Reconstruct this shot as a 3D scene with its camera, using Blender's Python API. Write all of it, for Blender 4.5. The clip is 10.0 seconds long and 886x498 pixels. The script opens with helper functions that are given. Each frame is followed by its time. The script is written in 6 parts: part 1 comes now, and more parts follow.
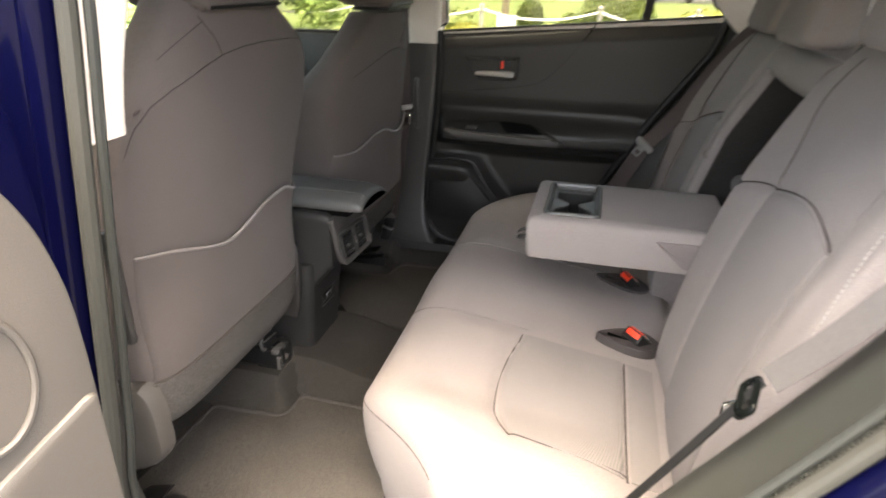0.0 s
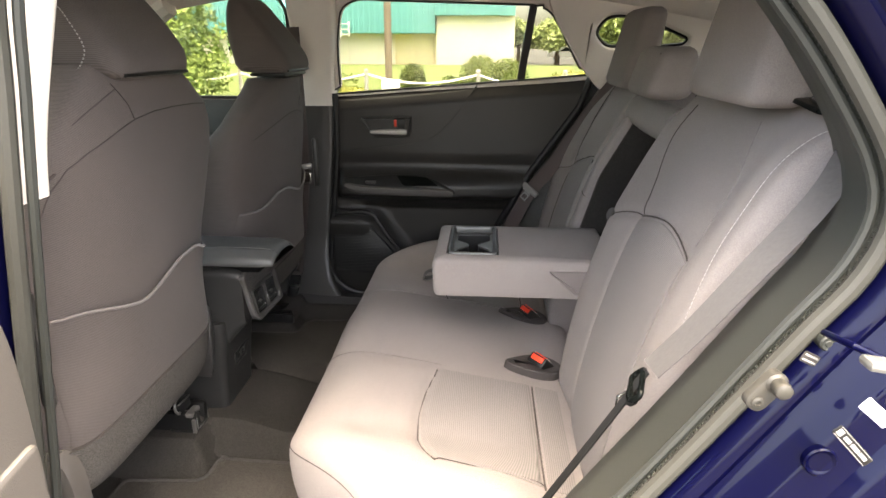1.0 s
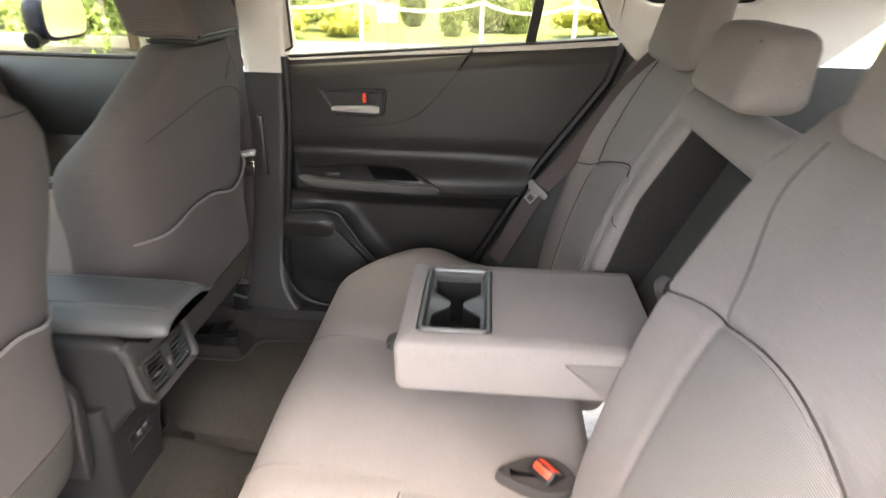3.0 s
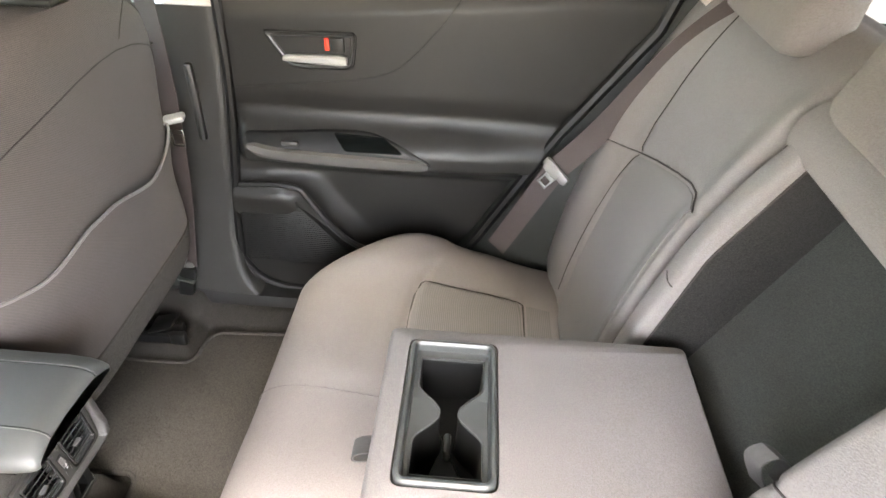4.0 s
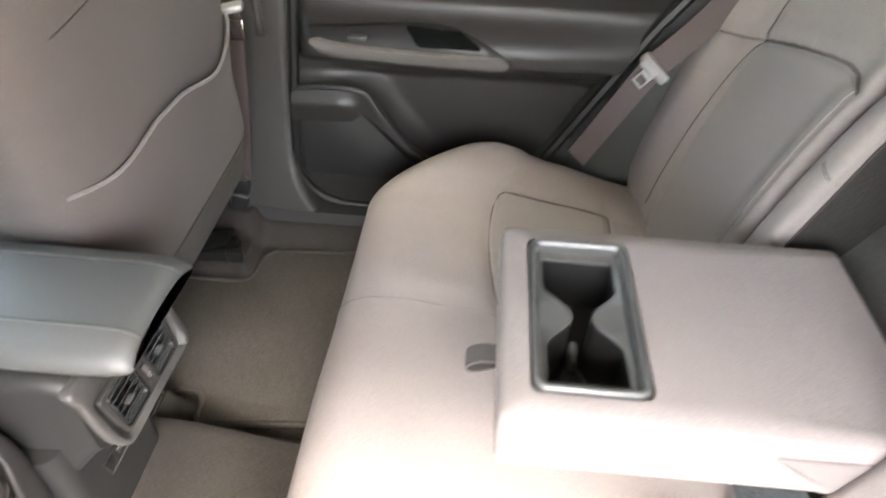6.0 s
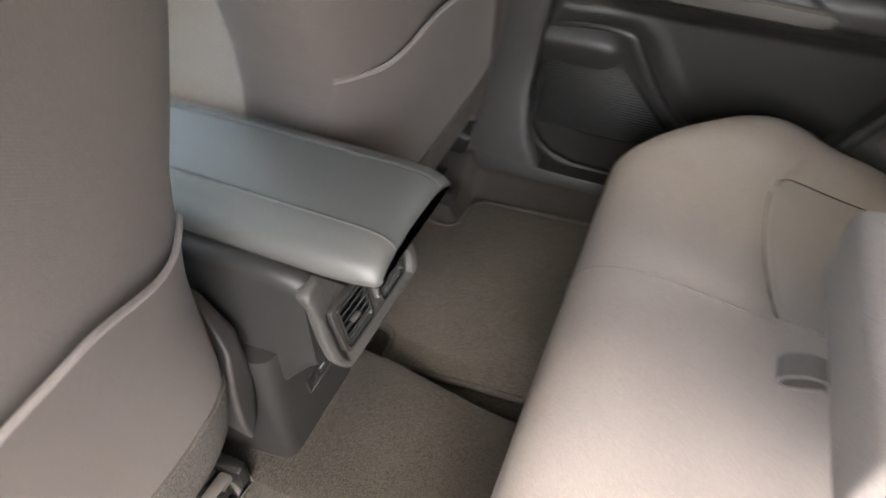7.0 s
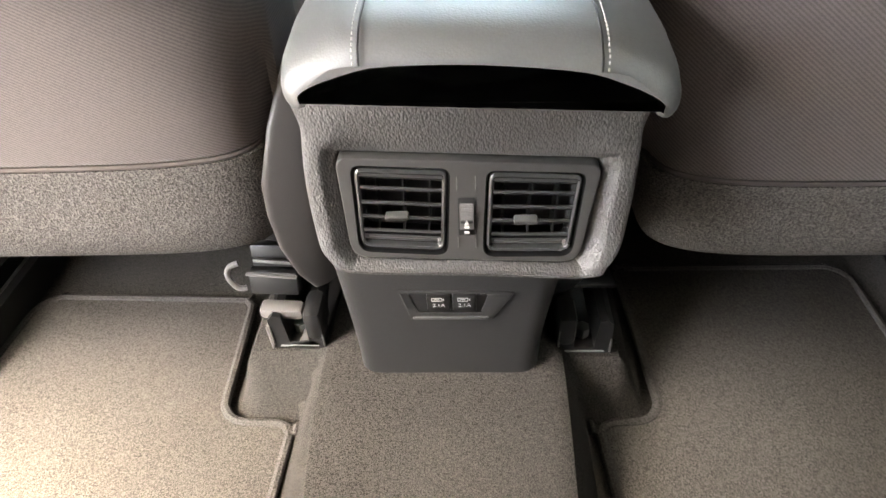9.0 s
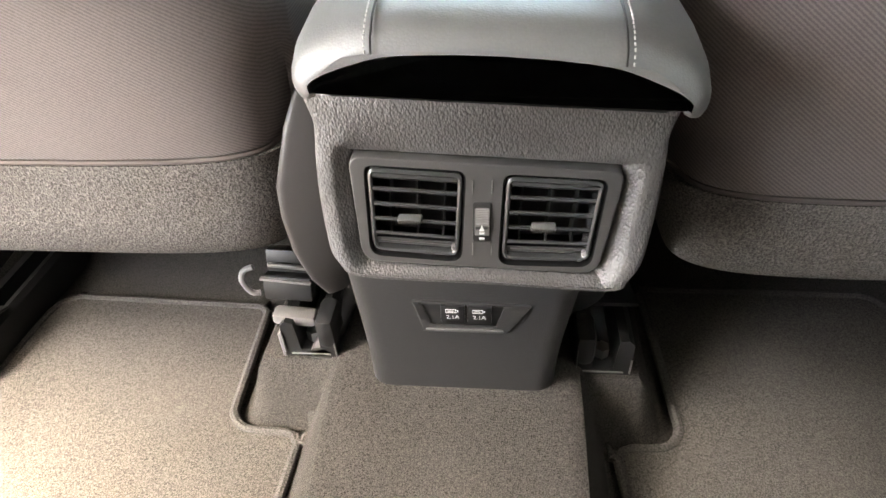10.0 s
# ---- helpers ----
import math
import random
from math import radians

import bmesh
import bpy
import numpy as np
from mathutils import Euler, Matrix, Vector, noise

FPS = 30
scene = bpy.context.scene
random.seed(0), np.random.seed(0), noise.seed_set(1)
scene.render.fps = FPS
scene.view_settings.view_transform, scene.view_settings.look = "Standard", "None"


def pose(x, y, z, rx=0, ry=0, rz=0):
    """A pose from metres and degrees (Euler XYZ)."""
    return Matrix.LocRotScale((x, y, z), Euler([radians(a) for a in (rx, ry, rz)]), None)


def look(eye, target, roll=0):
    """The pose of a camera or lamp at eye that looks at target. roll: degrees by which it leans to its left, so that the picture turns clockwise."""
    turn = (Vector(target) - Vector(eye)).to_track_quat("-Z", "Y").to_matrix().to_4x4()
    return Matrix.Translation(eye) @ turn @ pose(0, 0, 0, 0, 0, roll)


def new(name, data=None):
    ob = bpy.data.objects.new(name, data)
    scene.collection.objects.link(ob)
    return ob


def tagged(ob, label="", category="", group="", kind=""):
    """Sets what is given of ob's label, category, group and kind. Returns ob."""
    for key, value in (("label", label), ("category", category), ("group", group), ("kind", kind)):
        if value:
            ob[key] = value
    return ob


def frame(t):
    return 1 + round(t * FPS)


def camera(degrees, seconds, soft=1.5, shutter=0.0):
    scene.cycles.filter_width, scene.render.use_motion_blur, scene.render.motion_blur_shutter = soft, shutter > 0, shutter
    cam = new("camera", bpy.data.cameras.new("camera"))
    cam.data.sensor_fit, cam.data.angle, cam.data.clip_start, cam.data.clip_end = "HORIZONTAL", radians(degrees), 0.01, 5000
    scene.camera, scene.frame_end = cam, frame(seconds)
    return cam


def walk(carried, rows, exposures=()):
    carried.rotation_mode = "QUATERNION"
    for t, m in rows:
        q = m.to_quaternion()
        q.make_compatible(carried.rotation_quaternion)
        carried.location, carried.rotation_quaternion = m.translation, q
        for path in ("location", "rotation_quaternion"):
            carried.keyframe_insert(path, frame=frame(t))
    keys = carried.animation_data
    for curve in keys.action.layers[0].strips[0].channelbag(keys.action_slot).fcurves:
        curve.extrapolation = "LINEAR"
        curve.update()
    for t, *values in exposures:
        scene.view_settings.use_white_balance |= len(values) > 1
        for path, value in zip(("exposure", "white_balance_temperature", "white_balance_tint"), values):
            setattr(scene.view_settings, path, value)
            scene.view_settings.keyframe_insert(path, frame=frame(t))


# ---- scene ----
cam = camera(71.6, 10.0, shutter=0.5)

PATH = [
    (0, (-1.306, 0.171, 0.945), (0.47, 0.607, 0.136), 1.0),
    (0.5, (-1.374, 0.166, 0.946), (0.488, 0.398, 0.256), -0.3),
    (1, (-1.399, 0.179, 0.945), (0.495, 0.303, 0.316), 0.2),
    (1.5, (-1.402, 0.181, 0.946), (0.498, 0.281, 0.328), 1.1),
    (2, (-1.371, 0.187, 0.94), (0.522, 0.266, 0.3), 2.1),
    (2.5, (-1.181, 0.175, 0.956), (0.678, 0.267, 0.222), 2.1),
    (2.7, (-1.073, 0.163, 0.974), (0.775, 0.272, 0.217), 1.7),
    (3.8, (-0.486, 0.188, 1.099), (1.135, 0.255, -0.07), 2.2),
    (4, (-0.452, 0.196, 1.102), (1.137, 0.258, -0.111), 2.6),
    (4.5, (-0.405, 0.207, 1.117), (1.114, 0.268, -0.182), 2.8),
    (5, (-0.388, 0.206, 1.126), (1.089, 0.273, -0.221), 2.5),
    (5.2, (-0.386, 0.207, 1.125), (1.085, 0.28, -0.228), 2.2),
    (6.3, (-0.436, 0.388, 0.928), (1.025, 0.490, -0.434), 2.3),
    (6.5, (-0.431, 0.423, 0.902), (1.010, 0.616, -0.470), 1.3),
    (7, (-0.388, 0.481, 0.855), (0.936, 1.010, -0.548), 1.3),
    (7.5, (-0.199, 0.472, 0.743), (0.728, 1.38, -0.779), 3.7),
    (8, (-0.084, 0.446, 0.654), (0.333, 1.625, -0.907), 1.6),
    (8.5, (-0.017, 0.429, 0.607), (0.042, 1.826, -0.823), -2.1),
    (9, (0.005, 0.432, 0.58), (-0.103, 1.914, -0.759), -3.5),
    (9.5, (0.011, 0.433, 0.571), (-0.147, 1.942, -0.732), -3.4),
    (10, (0.01, 0.437, 0.565), (-0.174, 1.955, -0.723), -3.2),
]
walk(cam, [(t, look(eye, target, roll)) for t, eye, target, roll in PATH], [(0.0, 4.36, 7700, 8), (1.0, 4.38, 7700, 8), (2.0, 4.38, 7700, 8), (2.7, 4.75, 7750, 8), (3.8, 6.45, 7800, 7), (5.2, 6.5, 7800, 7), (6.3, 6.1, 7800, 8), (7.0, 5.65, 7900, 8), (7.5, 6.05, 8000, 8), (8.5, 6.55, 8000, 8), (10.0, 6.65, 8000, 8)])

# ---- light: bright overcast day, the sky brightest overhead ----
world = bpy.data.worlds.new("sky")
scene.world = world
world.use_nodes = True
wn = world.node_tree
sky = wn.nodes.new("ShaderNodeTexSky")
sky.sky_type = "NISHITA"
sky.sun_disc = False
sky.sun_elevation = radians(76)
sky.sun_rotation = radians(-106)
sky.air_density, sky.dust_density, sky.ozone_density = 0.8, 6.0, 0.4
wn.nodes["Background"].inputs[1].default_value = 0.15
wn.links.new(sky.outputs[0], wn.nodes["Background"].inputs[0])
sun = new("sun", bpy.data.lights.new("sun", "SUN"))
sun.data.energy, sun.data.angle, sun.data.color = 0.6, radians(90), (1.0, 0.95, 0.88)
sun.matrix_world = look((-1.9, -0.55, 7.9), (0, 0, 0))
tagged(sun, kind="structure")

# ---- materials ----


def material(name, color, rough=0.6, metal=0.0, grain=0.0, scale=200.0, bump=0.0, kind="noise", stain=0.12, coat=0.0, sheen=0.0, spec=0.5, stretch=(1, 1, 1)):
    """A surface with fine grain, broad stains and relief; scale in features a metre."""
    m = bpy.data.materials.new(name)
    m.use_nodes = True
    nt = m.node_tree
    b = nt.nodes["Principled BSDF"]
    b.inputs["Metallic"].default_value = metal
    b.inputs["Coat Weight"].default_value = coat
    b.inputs["Coat Roughness"].default_value = 0.04
    b.inputs["Sheen Weight"].default_value = sheen
    b.inputs["Sheen Roughness"].default_value = 0.5
    b.inputs["Specular IOR Level"].default_value = spec
    co = nt.nodes.new("ShaderNodeTexCoord")
    mp = nt.nodes.new("ShaderNodeMapping")
    mp.inputs["Scale"].default_value = stretch
    nt.links.new(co.outputs["Object"], mp.inputs[0])
    if kind == "voronoi":
        fine = nt.nodes.new("ShaderNodeTexVoronoi")
        fine.inputs["Scale"].default_value = scale
        flip = nt.nodes.new("ShaderNodeMath")
        flip.operation = "SUBTRACT"
        flip.inputs[0].default_value = 1.0
        nt.links.new(fine.outputs["Distance"], flip.inputs[1])
        height = flip.outputs[0]
    elif kind == "twill":
        fine = nt.nodes.new("ShaderNodeTexWave")
        fine.bands_direction = "DIAGONAL"
        fine.inputs["Scale"].default_value = scale
        fine.inputs["Distortion"].default_value = 2.0
        fine.inputs["Detail"].default_value = 1.0
        fine.inputs["Detail Scale"].default_value = 4.0
        height = fine.outputs["Fac"]
    elif kind == "pile":
        fine = nt.nodes.new("ShaderNodeTexNoise")
        fine.inputs["Scale"].default_value = scale
        fine.inputs["Detail"].default_value = 2.0
        spread = nt.nodes.new("ShaderNodeMapRange")
        spread.inputs["From Min"].default_value = 0.34
        spread.inputs["From Max"].default_value = 0.66
        nt.links.new(fine.outputs["Fac"], spread.inputs["Value"])
        height = spread.outputs[0]
    elif kind == "rib":
        fine = nt.nodes.new("ShaderNodeTexWave")
        fine.bands_direction = "DIAGONAL"
        fine.inputs["Scale"].default_value = scale
        fine.inputs["Distortion"].default_value = 0.6
        fine.inputs["Detail"].default_value = 1.0
        height = fine.outputs["Fac"]
    else:
        fine = nt.nodes.new("ShaderNodeTexNoise")
        fine.inputs["Scale"].default_value = scale
        fine.inputs["Detail"].default_value = 4.0
        height = fine.outputs["Fac"]
    nt.links.new(mp.outputs[0], fine.inputs["Vector"])
    broad = nt.nodes.new("ShaderNodeTexNoise")
    broad.inputs["Scale"].default_value = 7.0
    broad.inputs["Detail"].default_value = 5.0
    nt.links.new(co.outputs["Object"], broad.inputs["Vector"])
    total = nt.nodes.new("ShaderNodeMath")
    total.operation = "MULTIPLY_ADD"
    nt.links.new(height, total.inputs[0])
    total.inputs[1].default_value = 2 * grain
    half = nt.nodes.new("ShaderNodeMath")
    half.operation = "MULTIPLY_ADD"
    nt.links.new(broad.outputs["Fac"], half.inputs[0])
    half.inputs[1].default_value = 2 * stain
    half.inputs[2].default_value = 1.0 - stain - grain
    nt.links.new(half.outputs[0], total.inputs[2])
    tint = nt.nodes.new("ShaderNodeVectorMath")
    tint.operation = "SCALE"
    tint.inputs[0].default_value = color
    nt.links.new(total.outputs[0], tint.inputs["Scale"])
    nt.links.new(tint.outputs[0], b.inputs["Base Color"])
    vary = nt.nodes.new("ShaderNodeMath")
    vary.operation = "MULTIPLY_ADD"
    nt.links.new(broad.outputs["Fac"], vary.inputs[0])
    vary.inputs[1].default_value = 0.16
    vary.inputs[2].default_value = max(0.02, rough - 0.08)
    nt.links.new(vary.outputs[0], b.inputs["Roughness"])
    if bump:
        bn = nt.nodes.new("ShaderNodeBump")
        bn.inputs["Strength"].default_value = 1.0
        bn.inputs["Distance"].default_value = bump
        nt.links.new(height, bn.inputs["Height"])
        nt.links.new(bn.outputs[0], b.inputs["Normal"])
    return m


def glass(name, tint=(1, 1, 1), gloss=0.08):
    m = bpy.data.materials.new(name)
    m.use_nodes = True
    nt = m.node_tree
    nt.nodes.remove(nt.nodes["Principled BSDF"])
    out = nt.nodes["Material Output"]
    mix, see, shine = nt.nodes.new("ShaderNodeMixShader"), nt.nodes.new("ShaderNodeBsdfTransparent"), nt.nodes.new("ShaderNodeBsdfGlossy")
    see.inputs[0].default_value = (*tint, 1)
    shine.inputs["Roughness"].default_value = 0.02
    mix.inputs[0].default_value = gloss
    nt.links.new(see.outputs[0], mix.inputs[1])
    nt.links.new(shine.outputs[0], mix.inputs[2])
    nt.links.new(mix.outputs[0], out.inputs[0])
    return m


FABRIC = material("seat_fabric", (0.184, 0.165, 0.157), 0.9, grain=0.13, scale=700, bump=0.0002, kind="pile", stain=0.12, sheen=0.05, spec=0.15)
# twill of the front seat backs, taupe darkened for the shade they stand in
FABRIC_SHADED = material("seat_fabric_shaded", (0.078, 0.067, 0.063), 0.9, grain=0.24, scale=230, bump=0.00012, kind="twill", stain=0.14, sheen=0.05, spec=0.15, stretch=(0.75, 0, 1.0))
RIBBED = material("ribbed_fabric", (0.152, 0.140, 0.134), 0.9, grain=0.17, scale=200, bump=0.0002, kind="rib", stain=0.10, sheen=0.05, spec=0.15, stretch=(0, 1, -1))
SEAM = material("seam_thread", (0.050, 0.043, 0.040), 0.9, grain=0.1, scale=600, spec=0.1)
PIPING = material("pocket_piping", (0.115, 0.100, 0.095), 0.8, grain=0.1, scale=600, sheen=0.2)
STITCH = material("white_thread", (0.28, 0.27, 0.255), 0.8, grain=0.1, scale=900)
CARPET = material("floor_carpet", (0.0300, 0.0278, 0.0254), 0.98, grain=0.62, scale=800, bump=0.0003, kind="pile", stain=0.3, spec=0.03)
MATPILE = material("mat_carpet", (0.0540, 0.0500, 0.0455), 0.98, grain=0.55, scale=800, bump=0.0002, kind="pile", stain=0.22, spec=0.03)
BINDING = material("mat_binding", (0.052, 0.049, 0.046), 0.95, grain=0.4, scale=600, bump=0.0006, kind="pile", spec=0.05)
FELT = material("seat_base_felt", (0.074, 0.069, 0.064), 0.98, grain=0.52, scale=640, bump=0.0006, kind="pile", stain=0.25, spec=0.04)
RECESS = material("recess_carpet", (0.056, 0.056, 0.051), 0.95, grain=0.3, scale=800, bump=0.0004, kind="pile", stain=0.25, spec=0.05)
GRAINED = material("grained_plastic", (0.040, 0.038, 0.036), 0.50, grain=0.36, scale=760, bump=0.00055, kind="voronoi", stain=0.08, stretch=(1, 0.7, 0.7))
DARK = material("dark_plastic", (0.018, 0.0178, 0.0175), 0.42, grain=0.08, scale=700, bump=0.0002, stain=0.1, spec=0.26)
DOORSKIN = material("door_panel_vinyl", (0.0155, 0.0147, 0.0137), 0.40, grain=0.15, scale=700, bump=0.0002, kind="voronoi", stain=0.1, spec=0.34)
PILLAR = material("pillar_trim", (0.028, 0.0272, 0.0258), 0.38, grain=0.10, scale=700, bump=0.0002, kind="voronoi", stain=0.1, spec=0.4)
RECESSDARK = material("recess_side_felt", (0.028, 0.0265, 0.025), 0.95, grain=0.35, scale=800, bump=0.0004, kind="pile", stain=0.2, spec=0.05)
LIDVINYL = material("lid_vinyl", (0.052, 0.053, 0.051), 0.50, grain=0.10, scale=900, bump=0.00006, kind="voronoi", stain=0.08, spec=0.75)
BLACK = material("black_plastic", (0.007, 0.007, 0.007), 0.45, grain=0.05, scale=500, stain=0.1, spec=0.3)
GLOSSBLACK = material("gloss_black", (0.003, 0.0038, 0.0036), 0.2, stain=0.05, spec=0.06)
SATIN = material("satin_silver", (0.42, 0.41, 0.40), 0.35, metal=0.9, grain=0.05, scale=500, stain=0.06)
BEZEL = material("cup_holder_plastic", (0.040, 0.040, 0.039), 0.32, grain=0.05, scale=600, stain=0.08, spec=0.4)
CHROME = material("chrome", (0.75, 0.74, 0.72), 0.12, metal=1.0, stain=0.05)
STEEL = material("galvanised_steel", (0.17, 0.172, 0.165), 0.42, metal=0.7, grain=0.1, scale=90, stain=0.2)
BEIGE = material("beige_pillar_trim", (0.60, 0.565, 0.52), 0.6, grain=0.06, scale=600, bump=0.0002, stain=0.04)
HEADLINER = material("headliner_cloth", (0.60, 0.58, 0.545), 0.9, grain=0.1, scale=500, bump=0.0003, stain=0.05)
GREYTRIM = material("grey_side_trim", (0.022, 0.024, 0.0215), 0.48, grain=0.08, scale=700, bump=0.0002, stain=0.08, spec=0.32)
RUBBER = material("door_seal_rubber", (0.034, 0.034, 0.029), 0.60, grain=0.1, scale=300, stain=0.15, spec=0.3)
BLUE = material("blue_metallic_paint", (0.0009, 0.0011, 0.0120), 0.30, grain=0.05, scale=1500, stain=0.03, coat=0.24, spec=0.04)
WEBBING = material("belt_webbing", (0.048, 0.045, 0.043), 0.75, grain=0.25, scale=500, bump=0.0004, stain=0.08, stretch=(1, 0.3, 0.3))
POCKET = material("buckle_pocket_cloth", (0.030, 0.025, 0.024), 0.8, grain=0.25, scale=500, bump=0.0004, stain=0.08)
BELTDARK = material("belt_webbing_brown", (0.050, 0.037, 0.035), 0.75, grain=0.25, scale=500, bump=0.0004, stain=0.08)
RED = material("red_button", (0.85, 0.05, 0.02), 0.4, stain=0.05)
TONGUE = material("belt_tongue_plastic", (0.26, 0.255, 0.25), 0.4, stain=0.05)
TONGUEGREY = material("tongue_grey_plastic", (0.13, 0.128, 0.122), 0.45, grain=0.05, scale=500, stain=0.06)
LEVER = material("satin_lever", (0.40, 0.39, 0.37), 0.32, metal=0.3, grain=0.04, scale=500, stain=0.05)
STRIP = material("satin_grey_strip", (0.075, 0.071, 0.067), 0.45, grain=0.05, scale=500, stain=0.06, spec=0.3)
SHIELD = material("smooth_grey_plastic", (0.030, 0.028, 0.027), 0.42, grain=0.05, scale=700, stain=0.08, spec=0.35)
ZINC = material("dull_zinc", (0.046, 0.044, 0.038), 0.45, metal=0.3, grain=0.1, scale=200, stain=0.2)
CUPGREY = material("cup_holder_grey", (0.050, 0.051, 0.049), 0.34, grain=0.05, scale=600, stain=0.08)
# near-black that stands in for shade in gaps and ducts
GAPSHADE = material("gap_shade_black", (0.003, 0.003, 0.003), 0.8, stain=0.05, spec=0.05)
WHITE = material("white_paint", (0.8, 0.79, 0.76), 0.6, stain=0.04)
PAPER = material("label_paper", (0.42, 0.43, 0.44), 0.5, grain=0.05, scale=900, stain=0.08)
MARK = material("pale_print", (0.30, 0.30, 0.29), 0.6, stain=0.02)
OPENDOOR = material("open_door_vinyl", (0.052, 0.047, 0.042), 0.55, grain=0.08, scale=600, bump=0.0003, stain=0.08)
GLASS = glass("window_glass", (0.56, 0.565, 0.505), 0.03)
PALE = material("pale_grey_plastic", (0.090, 0.086, 0.082), 0.40, grain=0.05, scale=600, stain=0.1)
NEARTRIM = material("green_grey_side_trim", (0.034, 0.036, 0.031), 0.5, grain=0.08, scale=700, bump=0.0002, stain=0.08, spec=0.3)
SLAT = material("louvre_plastic", (0.016, 0.0165, 0.0165), 0.26, grain=0.04, scale=600, stain=0.06, spec=0.5)
VENTPANEL = material("satin_vent_panel", (0.027, 0.026, 0.0245), 0.42, grain=0.06, scale=900, stain=0.06, spec=0.28)
GLASS_LIGHT = glass("windscreen_glass", (0.9, 0.95, 0.92), 0.04)
ASPHALT = material("asphalt", (0.06, 0.058, 0.055), 0.9, grain=0.4, scale=60, bump=0.006, stain=0.25)
GRASS = material("lawn", (0.10, 0.13, 0.035), 0.95, grain=0.5, scale=30, bump=0.02, stain=0.35)
LEAF = material("leaf_green", (0.13, 0.165, 0.040), 0.6, grain=0.4, scale=6, stain=0.45)
LEAFDARK = material("leaf_dark", (0.10, 0.125, 0.035), 0.6, grain=0.4, scale=6, stain=0.45)
LEAFBRIGHT = material("leaf_bright_green", (0.21, 0.29, 0.075), 0.6, grain=0.4, scale=6, stain=0.4)
# green of the distant trees, paled to paint in haze and lift self-shading
LEAFHAZE = material("leaf_haze_green", (0.30, 0.35, 0.15), 0.6, grain=0.4, scale=6, stain=0.4)
LEAFYELLOW = material("leaf_yellow", (0.24, 0.24, 0.045), 0.6, grain=0.4, scale=6, stain=0.4)
BARK = material("bark", (0.09, 0.065, 0.045), 0.9, grain=0.4, scale=40, bump=0.01)
STUCCO = material("cream_stucco", (0.70, 0.64, 0.52), 0.9, grain=0.1, scale=20, bump=0.004, stain=0.08)
TEAL = material("teal_metal_cladding", (0.12, 0.36, 0.39), 0.5, grain=0.05, scale=20, stain=0.1)
TIMBER = material("tan_door_paint", (0.78, 0.66, 0.42), 0.7, grain=0.1, scale=20, stain=0.1)
POLE = material("pole_paint", (0.17, 0.13, 0.10), 0.6, stain=0.15)
CONCRETE = material("concrete", (0.42, 0.40, 0.37), 0.85, grain=0.15, scale=30, bump=0.003, stain=0.2)

# ---- mesh tools ----


def empty(name, at, label, category, group="", kind=""):
    ob = new(name)
    ob.location = at
    return tagged(ob, label, category, group, kind)


def mesh_of(name, geo, angle=35):
    me = bpy.data.meshes.new(name)
    if isinstance(geo, tuple):
        me.from_pydata([tuple(map(float, v)) for v in geo[0]], [], [tuple(map(int, f)) for f in geo[1]])
        bm = bmesh.new()
        bm.from_mesh(me)
        bmesh.ops.recalc_face_normals(bm, faces=bm.faces)
        bm.to_mesh(me)
        bm.free()
    else:
        bmesh.ops.recalc_face_normals(geo, faces=geo.faces)
        geo.to_mesh(me)
        geo.free()
    me.shade_smooth()
    me.set_sharp_from_angle(angle=radians(angle))
    return me


def base_of(ob):
    """Where an object stands in the world (no object here is turned)."""
    at = Vector(ob.matrix_basis.translation)
    while ob.parent:
        at = at + ob.matrix_parent_inverse.translation
        ob = ob.parent
        at = at + Vector(ob.matrix_basis.translation)
    return at


def part(name, geo, mat, parent=None, label="", angle=35):
    """One mesh under a thing or a part; its points are given in world places."""
    ob = new(name, mesh_of(name, geo, angle))
    ob.data.materials.append(mat)
    if parent:
        ob.parent = parent
        ob.matrix_parent_inverse = Matrix.Translation(-base_of(parent))
    if label:
        tagged(ob, label)
    return ob


def merge(*geos):
    V, F = [], []
    for v, f in geos:
        n = len(V)
        V += list(v)
        F += [tuple(i + n for i in face) for face in f]
    return V, F


def rbox(c, size, r=0.004, turn=None, seg=2):
    """A box with rounded edges."""
    bm = bmesh.new()
    bmesh.ops.create_cube(bm, size=1.0)
    bmesh.ops.scale(bm, vec=size, verts=bm.verts)
    if r:
        bmesh.ops.bevel(bm, geom=list(bm.edges), offset=min(r, 0.49 * min(size)), segments=seg, affect="EDGES", profile=0.5)
    m = Matrix.Translation(c) @ (turn if turn else Matrix())
    V = [tuple(m @ v.co) for v in bm.verts]
    bm.verts.index_update()
    F = [tuple(v.index for v in f.verts) for f in bm.faces]
    bm.free()
    return V, F


def rings(R, cap0=True, cap1=True, loop=True, close=False):
    """Skin over a row of rings with the same number of points."""
    n, m = len(R), len(R[0])
    V = [p for r in R for p in r]
    F = []
    for i in range(n if close else n - 1):
        k = (i + 1) % n
        for j in range(m if loop else m - 1):
            F.append((i * m + j, i * m + (j + 1) % m, k * m + (j + 1) % m, k * m + j))
    if cap0 and not close:
        F.append(tuple(range(m)))
    if cap1 and not close:
        F.append(tuple(range((n - 1) * m, n * m)))
    return V, F


